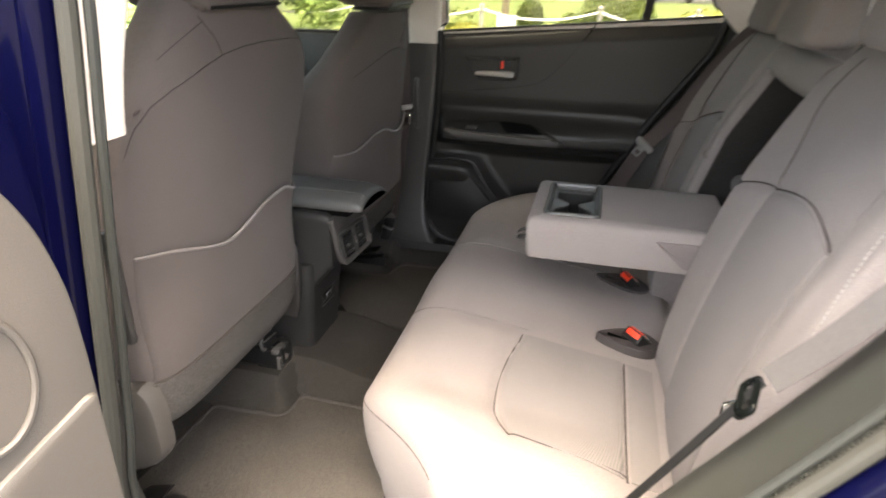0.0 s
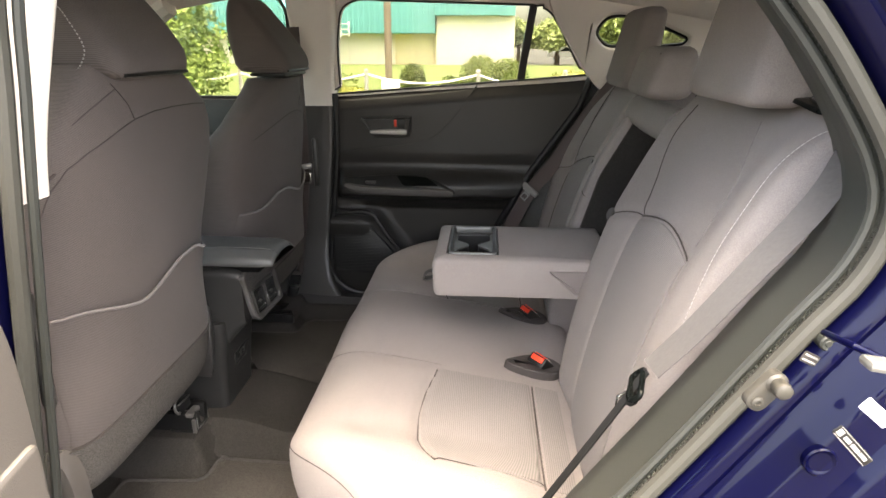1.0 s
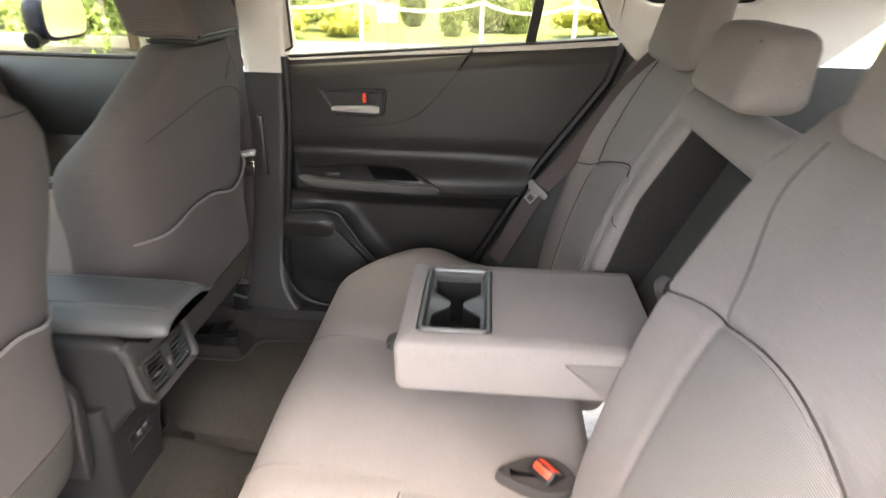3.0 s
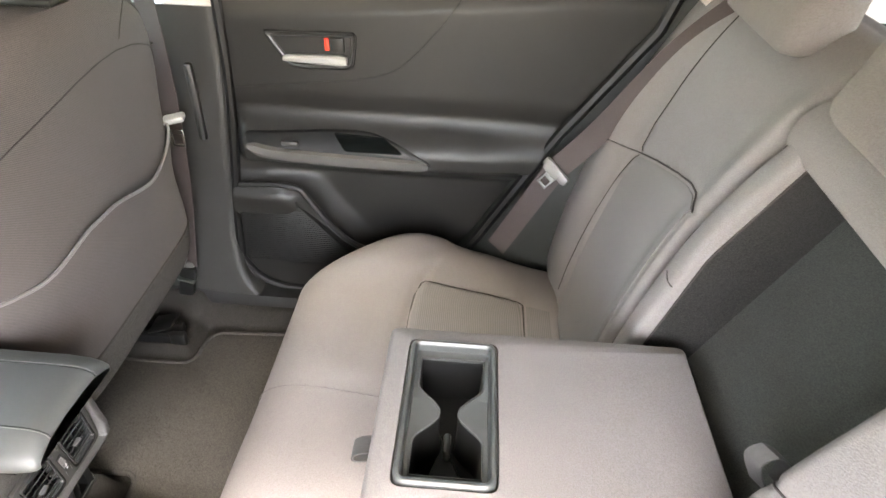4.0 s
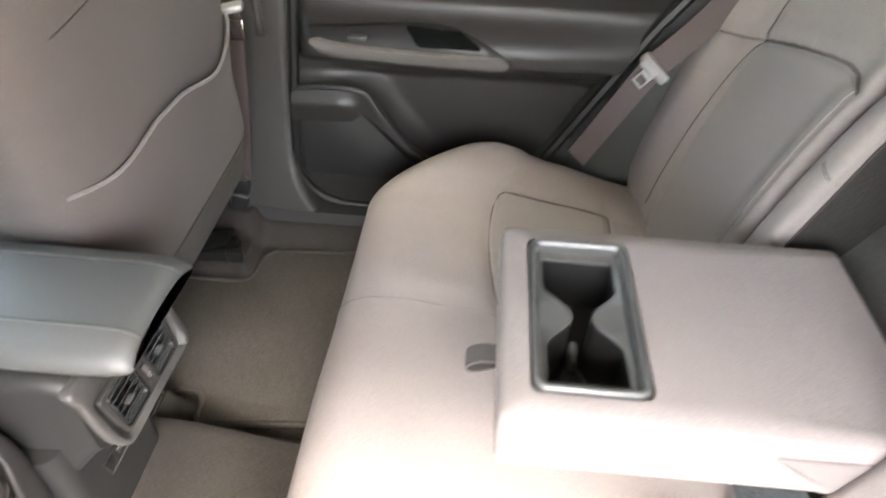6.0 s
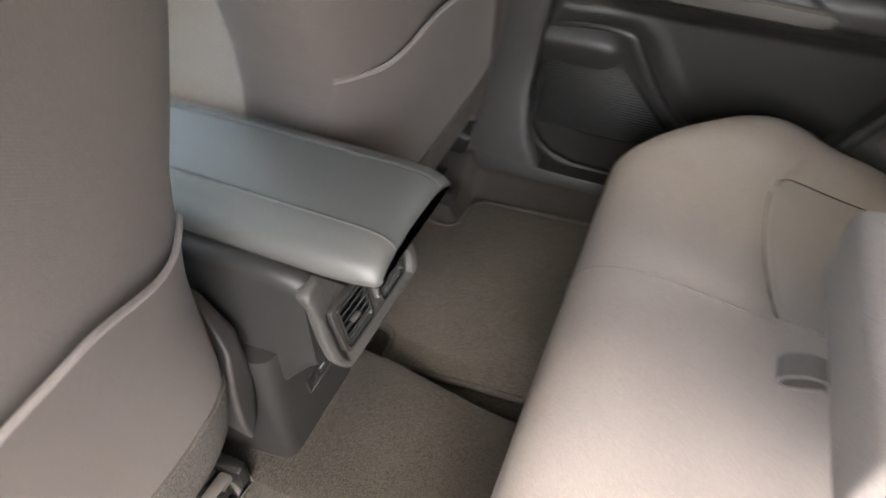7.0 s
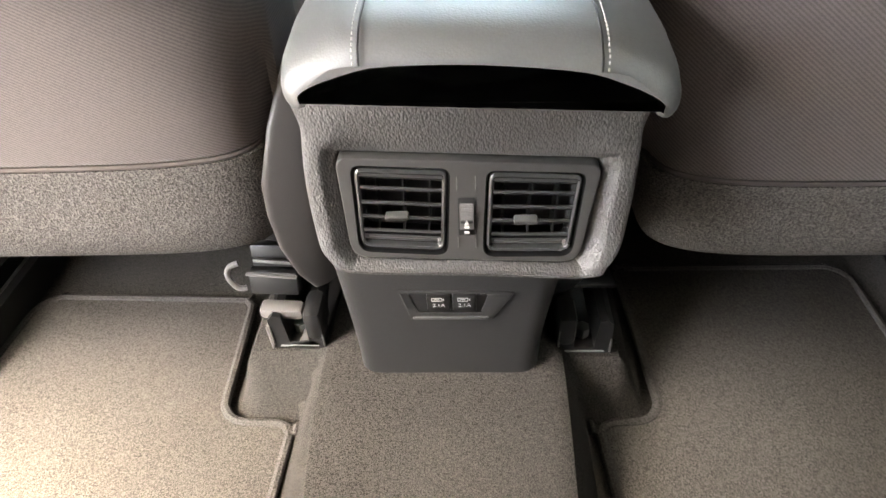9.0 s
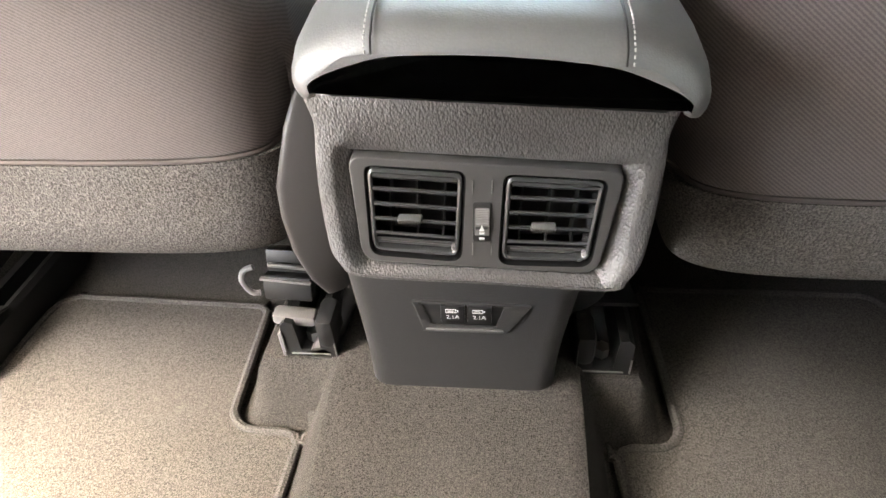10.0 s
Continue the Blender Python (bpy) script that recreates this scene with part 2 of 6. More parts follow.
def curve(pts, n, loop=False):
    """n points along a smooth line through pts, about evenly spaced."""
    P = np.array(pts, float)
    k = len(P)
    out = []
    segs = k if loop else k - 1
    for i in range(segs):
        a, b, c, d = (P[(i + o) % k] if loop else P[min(max(i + o, 0), k - 1)] for o in (-1, 0, 1, 2))
        for t in np.linspace(0, 1, 24, endpoint=False):
            out.append(0.5 * (2 * b + (c - a) * t + (2 * a - 5 * b + 4 * c - d) * t * t + (3 * b - a - 3 * c + d) * t**3))
    out.append(P[0] if loop else P[-1])
    out = np.array(out)
    s = np.r_[0, np.cumsum(np.linalg.norm(np.diff(out, axis=0), axis=1))]
    want = np.linspace(0, s[-1], n + 1)[:-1] if loop else np.linspace(0, s[-1], n)
    return np.stack([np.interp(want, s, out[:, c]) for c in range(P.shape[1])], 1)


def tube(pts, r, n=8, loop=False):
    """A round bar along a row of points."""
    P = np.array(pts, float)
    T = np.gradient(P, axis=0) if not loop else np.roll(P, -1, 0) - np.roll(P, 1, 0)
    R = []
    a = None
    for p, t in zip(P, T):
        t = t / (np.linalg.norm(t) + 1e-9)
        if a is None:
            k = int(np.argmin(np.abs(t)))
            a = np.cross(t, np.eye(3)[k])
        a = a - t * (a @ t)
        a = a / (np.linalg.norm(a) + 1e-12)
        b = np.cross(a, t)
        R.append([p + r * (math.cos(w) * a + math.sin(w) * b) for w in np.linspace(0, 2 * math.pi, n, endpoint=False)])
    return rings(R, close=loop)


def ribbon(pts, side, w, t):
    """A flat strap along points; side: the direction of its width, one or one a point."""
    P = np.array(pts, float)
    S = np.array(side, float) * np.ones_like(P)
    T = np.gradient(P, axis=0)
    R = []
    for p, s, d in zip(P, S, T):
        s = s / np.linalg.norm(s)
        n = np.cross(s, d)
        n /= np.linalg.norm(n) + 1e-9
        R.append([p + s * w / 2 * a + n * t / 2 * b for a, b in ((-1, -1), (1, -1), (1, 1), (-1, 1))])
    return rings(R)


def sheet(G, thick, way):
    """A grid of points made into a plate of some thickness along way."""
    G = np.array(G, float)
    n, m = G.shape[:2]
    off = np.array(way, float) * thick
    V = list(G.reshape(-1, 3)) + list((G + off).reshape(-1, 3))
    k = n * m
    F = []
    for i in range(n - 1):
        for j in range(m - 1):
            q = (i * m + j, i * m + j + 1, (i + 1) * m + j + 1, (i + 1) * m + j)
            F += [q, tuple(a + k for a in q[::-1])]
    edge = [j for j in range(m)] + [i * m + m - 1 for i in range(1, n)] + [(n - 1) * m + j for j in range(m - 2, -1, -1)] + [i * m for i in range(n - 2, 0, -1)]
    for a, b in zip(edge, edge[1:] + edge[:1]):
        F.append((a, a + k, b + k, b))
    return V, F


def rounded(pts, r, n=6):
    """A flat outline with rounded corners; r: one radius or one a corner."""
    P = [np.array(p, float) for p in pts]
    out = []
    for i, p in enumerate(P):
        a, b = P[i - 1] - p, P[(i + 1) % len(P)] - p
        la, lb = np.linalg.norm(a), np.linalg.norm(b)
        k = min(r[i] if isinstance(r, (list, tuple)) else r, 0.48 * la, 0.48 * lb)
        s, e = p + a / la * k, p + b / lb * k
        for t in np.linspace(0, 1, n):
            out.append((1 - t) ** 2 * s + 2 * t * (1 - t) * p + t * t * e)
    return np.array(out)


def rrect(cx, cy, hx, hy, r, n=6):
    return rounded([(cx - hx, cy - hy), (cx + hx, cy - hy), (cx + hx, cy + hy), (cx - hx, cy + hy)], r, n)


def inset(P, d):
    """An outline moved inwards by d (outwards if below nought)."""
    P = np.array(P, float)
    area = 0.5 * np.sum(P[:, 0] * np.roll(P[:, 1], -1) - np.roll(P[:, 0], -1) * P[:, 1])
    T = np.roll(P, -1, 0) - np.roll(P, 1, 0)
    T /= np.linalg.norm(T, axis=1)[:, None] + 1e-9
    N = np.stack([-T[:, 1], T[:, 0]], 1) * (1 if area > 0 else -1)
    return P + N * d


def slab(P, f, a, b, r=0.003):
    """A plate with the outline P, between the levels a and b, its rim rounded by r at b; f lays (u, v, level) into the world."""
    s = 1 if b > a else -1
    rows = [(P, a), (P, b - s * r), (inset(P, 0.3 * r), b - 0.3 * s * r), (inset(P, r), b)]
    return rings([[f(u, v, h) for u, v in Q] for Q, h in rows])


def smooth(a, b, x):
    t = np.clip((np.asarray(x, float) - a) / (b - a), 0, 1)
    return t * t * (3 - 2 * t)


def pad(profile, xs, shape):
    """A cushion: a closed profile of (u, v) swept along x, shape(x, profile) gives the points of each section."""
    return rings([shape(x, profile) for x in xs])


def bulge(d, r):
    """How far a rounded end of radius r has risen at distance d from it, 0 to 1."""
    d = np.clip(d / r, 0, 1)
    return math.sqrt(1 - (1 - d) ** 2)

# ---- the car's shell: floor, sills, pillars, roof ----
SIDE = 0.72


def tunnel(x, y):
    """Height of the floor carpet."""
    top = 0.045 + 0.05 * float(smooth(0.55, 0.80, y))
    hump = float(smooth(-0.20, -0.145, x) * (1 - smooth(0.085, 0.125, x)))
    side = 0.05 * float(smooth(0.60, 0.655, abs(x)))
    rise = 0.10 * float(smooth(0.95, 1.5, y))
    rail = 0.088 * float(smooth(0.798, 0.832, y)) * float(max(smooth(-0.268, -0.228, x) * (x < -0.05), (1 - smooth(0.150, 0.186, x)) * (x > 0.05) * 0.88))
    outer = 0.030 * float(smooth(0.806, 0.836, y) * smooth(0.492, 0.522, x))
    return -0.008 + max(hump * top, rail, outer) + side + rise


ys = np.r_[np.linspace(0.30, 1.1, 81), np.linspace(1.15, 1.75, 10)]
xs = np.linspace(-0.66, 0.66, 133)
floor = part("floor", sheet([[(x, y, tunnel(x, y)) for x in xs] for y in ys], 0.05, (0, 0, -1)), CARPET)
tagged(floor, "dark grey cut-pile carpet over the cabin floor and tunnel", "floor", kind="structure")


def sill(side):
    """The plastic sill plate along the door opening."""
    prof = [(0.650, -0.02), (0.652, 0.045), (0.662, 0.066), (0.70, 0.072), (0.735, 0.066), (0.75, 0.05), (0.76, 0.02), (0.80, 0.0), (0.80, -0.1), (0.66, -0.1)]
    sy = np.linspace(0.36, 1.55, 30)
    R = [[(side * x, y, z + 0.012 * float(smooth(0.7, 0.9, y))) for x, z in prof] for y in sy]
    ob = part("sill_far" if side > 0 else "sill_near", rings(R), DARK)
    return tagged(ob, "dark plastic sill plate along the door opening", "sill", kind="structure")


sill(1), sill(-1)


def b_pillar(side, dz):
    """Centre pillar: dark moulded lower trim, beige upper trim."""
    thing = new("pillar_b_far" if side > 0 else "pillar_b_near")
    thing.location = (side * 0.74, 0.75, 0.06)
    tagged(thing, "centre pillar with dark lower and beige upper trim", "pillar", kind="structure")
    low = []
    for z in np.linspace(0.03, 0.748 + dz, 24):
        flare = 0.10 * math.exp(-((z - 0.03) / 0.06) ** 1)
        y0 = 0.735 - 0.045 * float(smooth(0.1, 0.75, z)) - flare * 0.9
        y1 = 0.90 + flare * 0.6
        xi = 0.665 + 0.035 * float(smooth(0.05, 0.3, z)) + 0.01 * float(smooth(0.3, 0.7, z)) - 0.3 * flare * 0.2
        if side < 0:
            xi, y0 = xi + 0.03, min(y0 + 0.05, y1 - 0.06)
        P = rounded([(xi, y0), (0.80, y0 - 0.004), (0.80, y1), (xi, y1)], [0.022, 0.004, 0.004, 0.01], 5)
        low.append([(side * x, y, z) for x, y in P])
    part("lower_trim", rings(low), PILLAR, thing)
    up = []
    for z in np.linspace(0.744 + dz, 1.16, 20):
        k = float(smooth(0.74, 1.15, z))
        xi = 0.712 - 0.075 * k
        y0, y1 = 0.692 - 0.03 * k, 0.80 + 0.02 * k
        P = rounded([(xi, y0), (0.79 - 0.07 * k, y0), (0.79 - 0.07 * k, y1), (xi, y1)], [0.015, 0.003, 0.003, 0.02], 5)
        up.append([(side * x, y, z) for x, y in P])
    part("upper_trim", rings(up), BEIGE, thing, "pale beige plastic upper trim")
    part("belt_guide", rbox((side * 0.703, 0.764, 0.555), (0.016, 0.018, 0.17), 0.007), PILLAR, thing)
    return thing


b_pillar(1, 0.0), b_pillar(-1, 0.03)

# roof lining, one curved shell
gx, gy = np.linspace(-0.64, 0.64, 41), np.linspace(-1.15, 1.75, 60)


def roof_z(x, y):
    return 1.225 - 0.125 * (abs(x) / 0.64) ** 3 - 0.10 * float(smooth(1.0, 1.75, y)) - 0.09 * float(smooth(-0.2, -1.15, y))


ceiling = part("ceiling", sheet([[(x, y, roof_z(x, y)) for x in gx] for y in gy], 0.05, (0, 0, 1)), HEADLINER)
tagged(ceiling, "pale grey cloth headliner under the roof", "ceiling", kind="structure")


roof_skin = part("roof_skin", sheet([[(x * 1.04, y, roof_z(x, y) + 0.056) for x in gx] for y in gy], 0.004, (0, 0, 1)), BLUE)
tagged(roof_skin, "dark blue painted roof of the car", "car body", kind="structure")


def roof_rail(side):
    prof = [(0.60, 1.135), (0.63, 1.10), (0.665, 1.088), (0.70, 1.09), (0.72, 1.11), (0.72, 1.16), (0.60, 1.18)]
    lift = 0.03 if side < 0 else 0.0
    R = [[(side * x, y, z + lift - 0.075 * float(smooth(0.9, 1.5, y)) - 0.10 * float(smooth(0.0, -0.8, y))) for x, z in prof] for y in np.linspace(-0.75, 1.5, 50)]
    ob = part("roof_rail_far" if side > 0 else "roof_rail_near", rings(R), BEIGE)
    return tagged(ob, "beige trim along the roof edge over the doors", "trim", kind="structure")


roof_rail(1), roof_rail(-1)


def plate(points, x0, x1, mat, name, label, r=0.01):
    """An upright side panel with an outline in (y, z)."""
    P = rounded(points, r, 4)
    ob = part(name, rings([[(x0, y, z) for y, z in P], [(x1, y, z) for y, z in P]]), mat)
    return tagged(ob, label, "panel", kind="structure")


# rear quarter trim with its small window, on both sides: a frame round a real opening
QWIN = [(-0.165, 0.985), (-0.195, 1.028), (-0.235, 1.036), (-0.36, 1.008), (-0.452, 0.968), (-0.44, 0.952), (-0.36, 0.945), (-0.20, 0.945)]


def quarter_trim(side):
    P = rounded([(y - (0.10 if side < 0 else 0), z) for y, z in QWIN], 0.02, 5)
    if side > 0:
        outer = [(-0.150, 0.850), (-0.043, 1.015), (-0.006, 1.095), (-0.3, 1.12), (-0.75, 1.08), (-0.75, 0.93), (-0.6, 0.80), (-0.20, 0.80)]
    else:
        outer = [(-0.235, 0.90), (-0.175, 1.0), (-0.11, 1.12), (-0.3, 1.14), (-0.75, 1.08), (-0.75, 0.93), (-0.6, 0.80), (-0.31, 0.80)]
    outer = rounded(outer, 0.03, 5)
    R = [[(side * 0.70, y, z) for y, z in outer], [(side * 0.66, y, z) for y, z in outer]]
    R += [[(side * 0.66, y, z) for y, z in inset(P, -0.03)], [(side * 0.668, y, z) for y, z in inset(P, -0.012)], [(side * 0.70, y, z) for y, z in P]]
    ob = part("quarter_trim_far" if side > 0 else "quarter_trim_near", rings(R, close=True), BEIGE)
    tagged(ob, "beige trim round the small rear quarter window", "trim", kind="structure")
    loop = [(side * 0.690, y, z) for y, z in inset(P, -0.001)]
    w = part("quarter_glass", rings([[(side * 0.705, y, z) for y, z in P], [(side * 0.709, y, z) for y, z in P]]), GLASS)
    w.visible_shadow = False
    tagged(w, "small fixed rear quarter window", "window", kind="structure")
    part("glass_seal", tube(loop, 0.0055, 8, loop=True), BLACK, w)


quarter_trim(1), quarter_trim(-1)
for side, tag in ((1, "far"), (-1, "near")):
    dy = 0.0 if side > 0 else -0.16
    plate([(0.02 + dy, -0.1), (0.02 + dy, 0.20), (-0.16 + dy, 0.80), (-1.15, 0.80), (-1.15, -0.1)], side * 0.74, side * 0.80, GREYTRIM, f"load_bay_side_{tag}", "dark grey trim beside the load bay")
back_wall = part("tailgate_inside", rbox((0, -1.18, 0.4), (1.6, 0.05, 0.95), 0.01), GREYTRIM)
tagged(back_wall, "dark trim inside the tailgate", "panel", kind="structure")
bay = part("load_floor", rbox((0, -0.68, 0.33), (1.48, 0.95, 0.03), 0.01), CARPET)
tagged(bay, "dark carpet on the load bay floor", "floor", kind="structure")
dash = part("dashboard", rings([[(x, 1.62 - 0.14 * b, 0.35 + 0.42 * a) for a, b in ((0, 0), (0.3, 0.9), (0.7, 1.2), (0.95, 1.0), (1.0, 0.4), (0.95, -0.8), (0, -0.8))] for x in np.linspace(-0.72, 0.72, 9)]), DARK)
tagged(dash, "dark moulded dashboard across the front of the cabin", "dashboard", kind="structure")
bulkhead = part("bulkhead", rbox((0, 1.74, 0.3), (1.6, 0.04, 0.9), 0.01), CARPET)
tagged(bulkhead, "carpeted wall at the front of the footwell", "panel", kind="structure")


# ---- outer body round the open doorway: seal, painted flange, outer skin ----
DOORWAY = [(0.56, 1.105), (0.25, 1.125), (0.02, 1.085), (-0.085, 0.984), (-0.15, 0.905), (-0.192, 0.84), (-0.203, 0.79), (-0.186, 0.733), (-0.143, 0.669), (-0.046, 0.52), (0.06, 0.365), (0.17, 0.20), (0.24, 0.10), (0.33, 0.065), (0.50, 0.06), (0.64, 0.075), (0.705, 0.13), (0.725, 0.30), (0.706, 0.43), (0.672, 0.69), (0.645, 0.88), (0.62, 1.03)]
LOOP = curve(DOORWAY, 160, loop=True)


def band(rows, name, mat, parent=None, label="", pick=None):
    """A skin along the doorway; rows of (how far out from the seal line, x)."""
    R = [[(x, *p) for p in inset(LOOP, -d)] for d, x in rows]
    if pick:
        R = [[r[i] for i in pick] for r in R]
    return part(name, rings(R, False, False, loop=pick is None), mat, parent, label)


body = empty("car_body", (-0.9, -0.2, -0.1), "dark blue metallic painted body side round the open doorway", "car body")
band([(0.016, -0.80), (0.020, -0.826), (0.024, -0.832), (0.034, -0.836), (0.040, -0.834), (0.046, -0.840), (0.058, -0.848), (0.064, -0.862), (0.070, -0.867), (0.088, -0.870), (0.10, -0.876), (0.106, -0.888), (0.114, -0.893), (0.126, -0.896), (0.134, -0.912), (0.142, -0.930), (0.152, -0.939), (0.17, -0.944), (0.20, -0.948), (0.26, -0.95)], "door_aperture", BLUE, body)
seal = empty("door_seal", (-0.8, 0.2, 0.06), "grey ribbed rubber seal round the open doorway", "door seal")
part("seal_bulb", tube([(-0.812, y, z) for y, z in inset(LOOP, -0.006)], 0.0098, 10, loop=True), RUBBER, seal)
part("seal_lip", tube([(-0.800, y, z) for y, z in inset(LOOP, 0.008)], 0.0055, 8, loop=True), GREYTRIM, seal)
notches = curve(inset(LOOP, 0.001), 620, loop=True)
notch = [rbox((-0.806, y, z), (0.004, 0.0032, 0.0032), 0) for y, z in notches if y < 0.30]
part("notched_strip", merge(*notch), GREYTRIM, seal)
# rear wing, lower skin and front door skin, outside
wing = part("rear_wing", rings([[(-0.948, y, z), (-0.95, y - 0.2, z), (-0.93, y - 0.9, z), (-0.80, y - 1.0, z)] for y, z in ((-0.02, -0.25), (-0.22, 0.2), (-0.42, 0.6), (-0.44, 0.85), (-0.40, 0.90))], False, False, loop=False), BLUE, body)
part("front_skin", rings([[(-0.95, 0.90, z), (-0.96, 1.4, z), (-0.95, 1.8, z)] for z in (-0.25, 0.2, 0.6, 0.82)], False, False, loop=False), BLUE, body)
# inner side trim beside the bench, between seat and seal
idx = [i for i, (y, z) in enumerate(LOOP) if y < 0.36 and z < 1.06]
R = [[(x, *inset(LOOP, d)[i]) for i in idx] for x, d in ((-0.806, -0.002), (-0.795, 0.004), (-0.785, 0.002), (-0.755, -0.006), (-0.715, -0.012), (-0.676, -0.020), (-0.664, -0.030), (-0.658, -0.12))]
st = part("side_trim_near", rings(R, False, False, loop=False), NEARTRIM)
tagged(st, "dark grey plastic trim between bench and doorway", "trim", kind="structure")
# striker, plate and stickers in the doorway
striker = empty("door_striker", (-0.885, -0.1, 0.62), "grey zinc door striker bolted to the blue pillar", "striker")
TS = pose(0, 0, 0, -40, 0, 0)


def along(y, z, a, b, x=-0.885):
    """A place by the striker: a up the slanted pillar, b across it."""
    return (x, y - 0.60 * a - 0.80 * b, z + 0.80 * a - 0.60 * b)


P = rounded([(-0.011, -0.022), (0.011, -0.022), (0.011, 0.022), (-0.011, 0.022)], 0.0105, 8)
part("base_plate", slab(P, lambda u, v, h: along(-0.088, 0.641, -v, u, -0.874 - h), 0, 0.010, 0.003), ZINC, striker)


def peg(y, z, rows, n=16):
    return rings([[(x, y + r * math.cos(w), z + r * math.sin(w)) for w in np.linspace(0, 2 * math.pi, n, endpoint=False)] for x, r in rows])


part("pin", peg(-0.095, 0.651, [(-0.88, 0.0105), (-0.884, 0.0105), (-0.886, 0.0078), (-0.893, 0.0078), (-0.8955, 0.0085), (-0.899, 0.0075), (-0.9005, 0.005)]), ZINC, striker)
part("screw", peg(-0.080, 0.632, [(-0.88, 0.006), (-0.886, 0.0055), (-0.887, 0.003), (-0.885, 0.0025)]), ZINC, striker)
check = empty("hinge_bracket", (-0.93, -0.2, 0.66), "pale galvanised latch bracket on the body side", "bracket")
part("arm", rbox((-0.945, -0.150, 0.705), (0.02, 0.05, 0.009), 0.004, pose(0, 0, 0, 8, 0, 0)), STEEL, check)
part("fin", rbox((-0.905, -0.146, 0.700), (0.050, 0.046, 0.006), 0.003, pose(0, 0, 0, 24, 12, 0)), BLUE, body, "pressed blue flange")
part("lug", slab(rrect(0, 0, 0.014, 0.022, 0.010), lambda u, v, h: (-0.945 - h, -0.163 + u, 0.688 + v), 0, 0.014, 0.004), STEEL, check)
part("bolt", peg(-0.163, 0.680, [(-0.955, 0.006), (-0.962, 0.006), (-0.963, 0.004)], 6), STEEL, check)

part("drain_plug", peg(-0.1654, 0.6669, [(-0.815, 0.0085), (-0.829, 0.0085), (-0.8305, 0.007), (-0.8295, 0.004), (-0.8305, 0.003)]), GREYTRIM, body, "grey plastic plug")
part("pressed_ring", peg(-0.1583, 0.5578, [(-0.862, 0.016), (-0.8690, 0.016), (-0.8705, 0.0145), (-0.8700, 0.0125), (-0.8688, 0.011), (-0.8686, 0.003)], 24), BLUE, body)


def sticker(name, at, w, h, mat, label, bars, turn=-52, x=None):
    """A flat label on the pillar, its unreadable writing as plain bars."""
    ob = empty(name, (x, *at), label, "sticker")
    c, s = math.cos(radians(turn)), math.sin(radians(turn))

    def f(u, v, k):
        return (x - k, at[0] - (c * u - s * v), at[1] + (s * u + c * v))

    part("backing", slab(rrect(0, 0, w / 2, h / 2, 0.002), f, 0, 0.0012, 0.0003), mat, ob)
    for (u, v, bw, bh), m in bars:
        part("print_bar", slab(rrect(u, v, bw / 2, bh / 2, 0.0004), f, 0.0012, 0.0016, 0.0001), m, ob)


sticker("tyre_label", (-0.142, 0.665), 0.030, 0.012, PAPER, "small white label on the blue pillar", [((0, 0.003, 0.024, 0.0010), TONGUE), ((0, 0.0, 0.025, 0.0010), TONGUE), ((0, -0.003, 0.021, 0.0010), TONGUE)], turn=-40, x=-0.948)
sticker("dealer_label", (-0.134, 0.629), 0.046, 0.010, BLACK, "black label with pale print on the blue pillar", [((-0.018, 0, 0.0055, 0.0055), TONGUE), ((-0.008, 0, 0.008, 0.0034), TONGUE), ((0.003, 0, 0.010, 0.0034), TONGUE), ((0.014, 0, 0.009, 0.0034), TONGUE), ((0, 0.0042, 0.043, 0.0005), TONGUE), ((0, -0.0042, 0.043, 0.0005), TONGUE)], turn=-46, x=-0.942)
sticker("small_label", (-0.119, 0.678), 0.016, 0.011, SHIELD, "small grey label on the blue pillar", [((0, 0.0025, 0.013, 0.0018), TONGUE), ((0, -0.0025, 0.013, 0.0018), TONGUE)], turn=-25, x=-0.883)

# ---- rear bench ----
bench = empty("rear_bench_seat", (0.03, 0.2, 0.0), "taupe cloth rear bench with folded-down centre armrest", "car seat")
CP = curve([(-0.06, 0.185), (0.0, 0.205), (0.05, 0.216), (0.15, 0.236), (0.28, 0.262), (0.38, 0.279), (0.44, 0.285), (0.485, 0.279), (0.518, 0.258), (0.532, 0.22), (0.528, 0.15), (0.505, 0.07), (0.47, 0.01), (0.25, 0.0), (-0.03, 0.01), (-0.07, 0.1)], 200, loop=True)
TOPY = np.linspace(0.02, 0.50, 60)
CTOP = curve([(-0.06, 0.185), (0.0, 0.205), (0.05, 0.216), (0.15, 0.236), (0.28, 0.262), (0.38, 0.279), (0.44, 0.285), (0.485, 0.279), (0.518, 0.258), (0.532, 0.22)], 90)
X0, X1, XC = -0.632, 0.695, 0.03


def front_seam(x):
    """The y of the cushion's front seam."""
    a = abs(x - XC)
    return 0.268 + 0.024 * math.sin(math.pi * min(max((a - 0.19) / 0.36, 0), 1)) + 0.004 * float(smooth(0.3, 0.5, a))


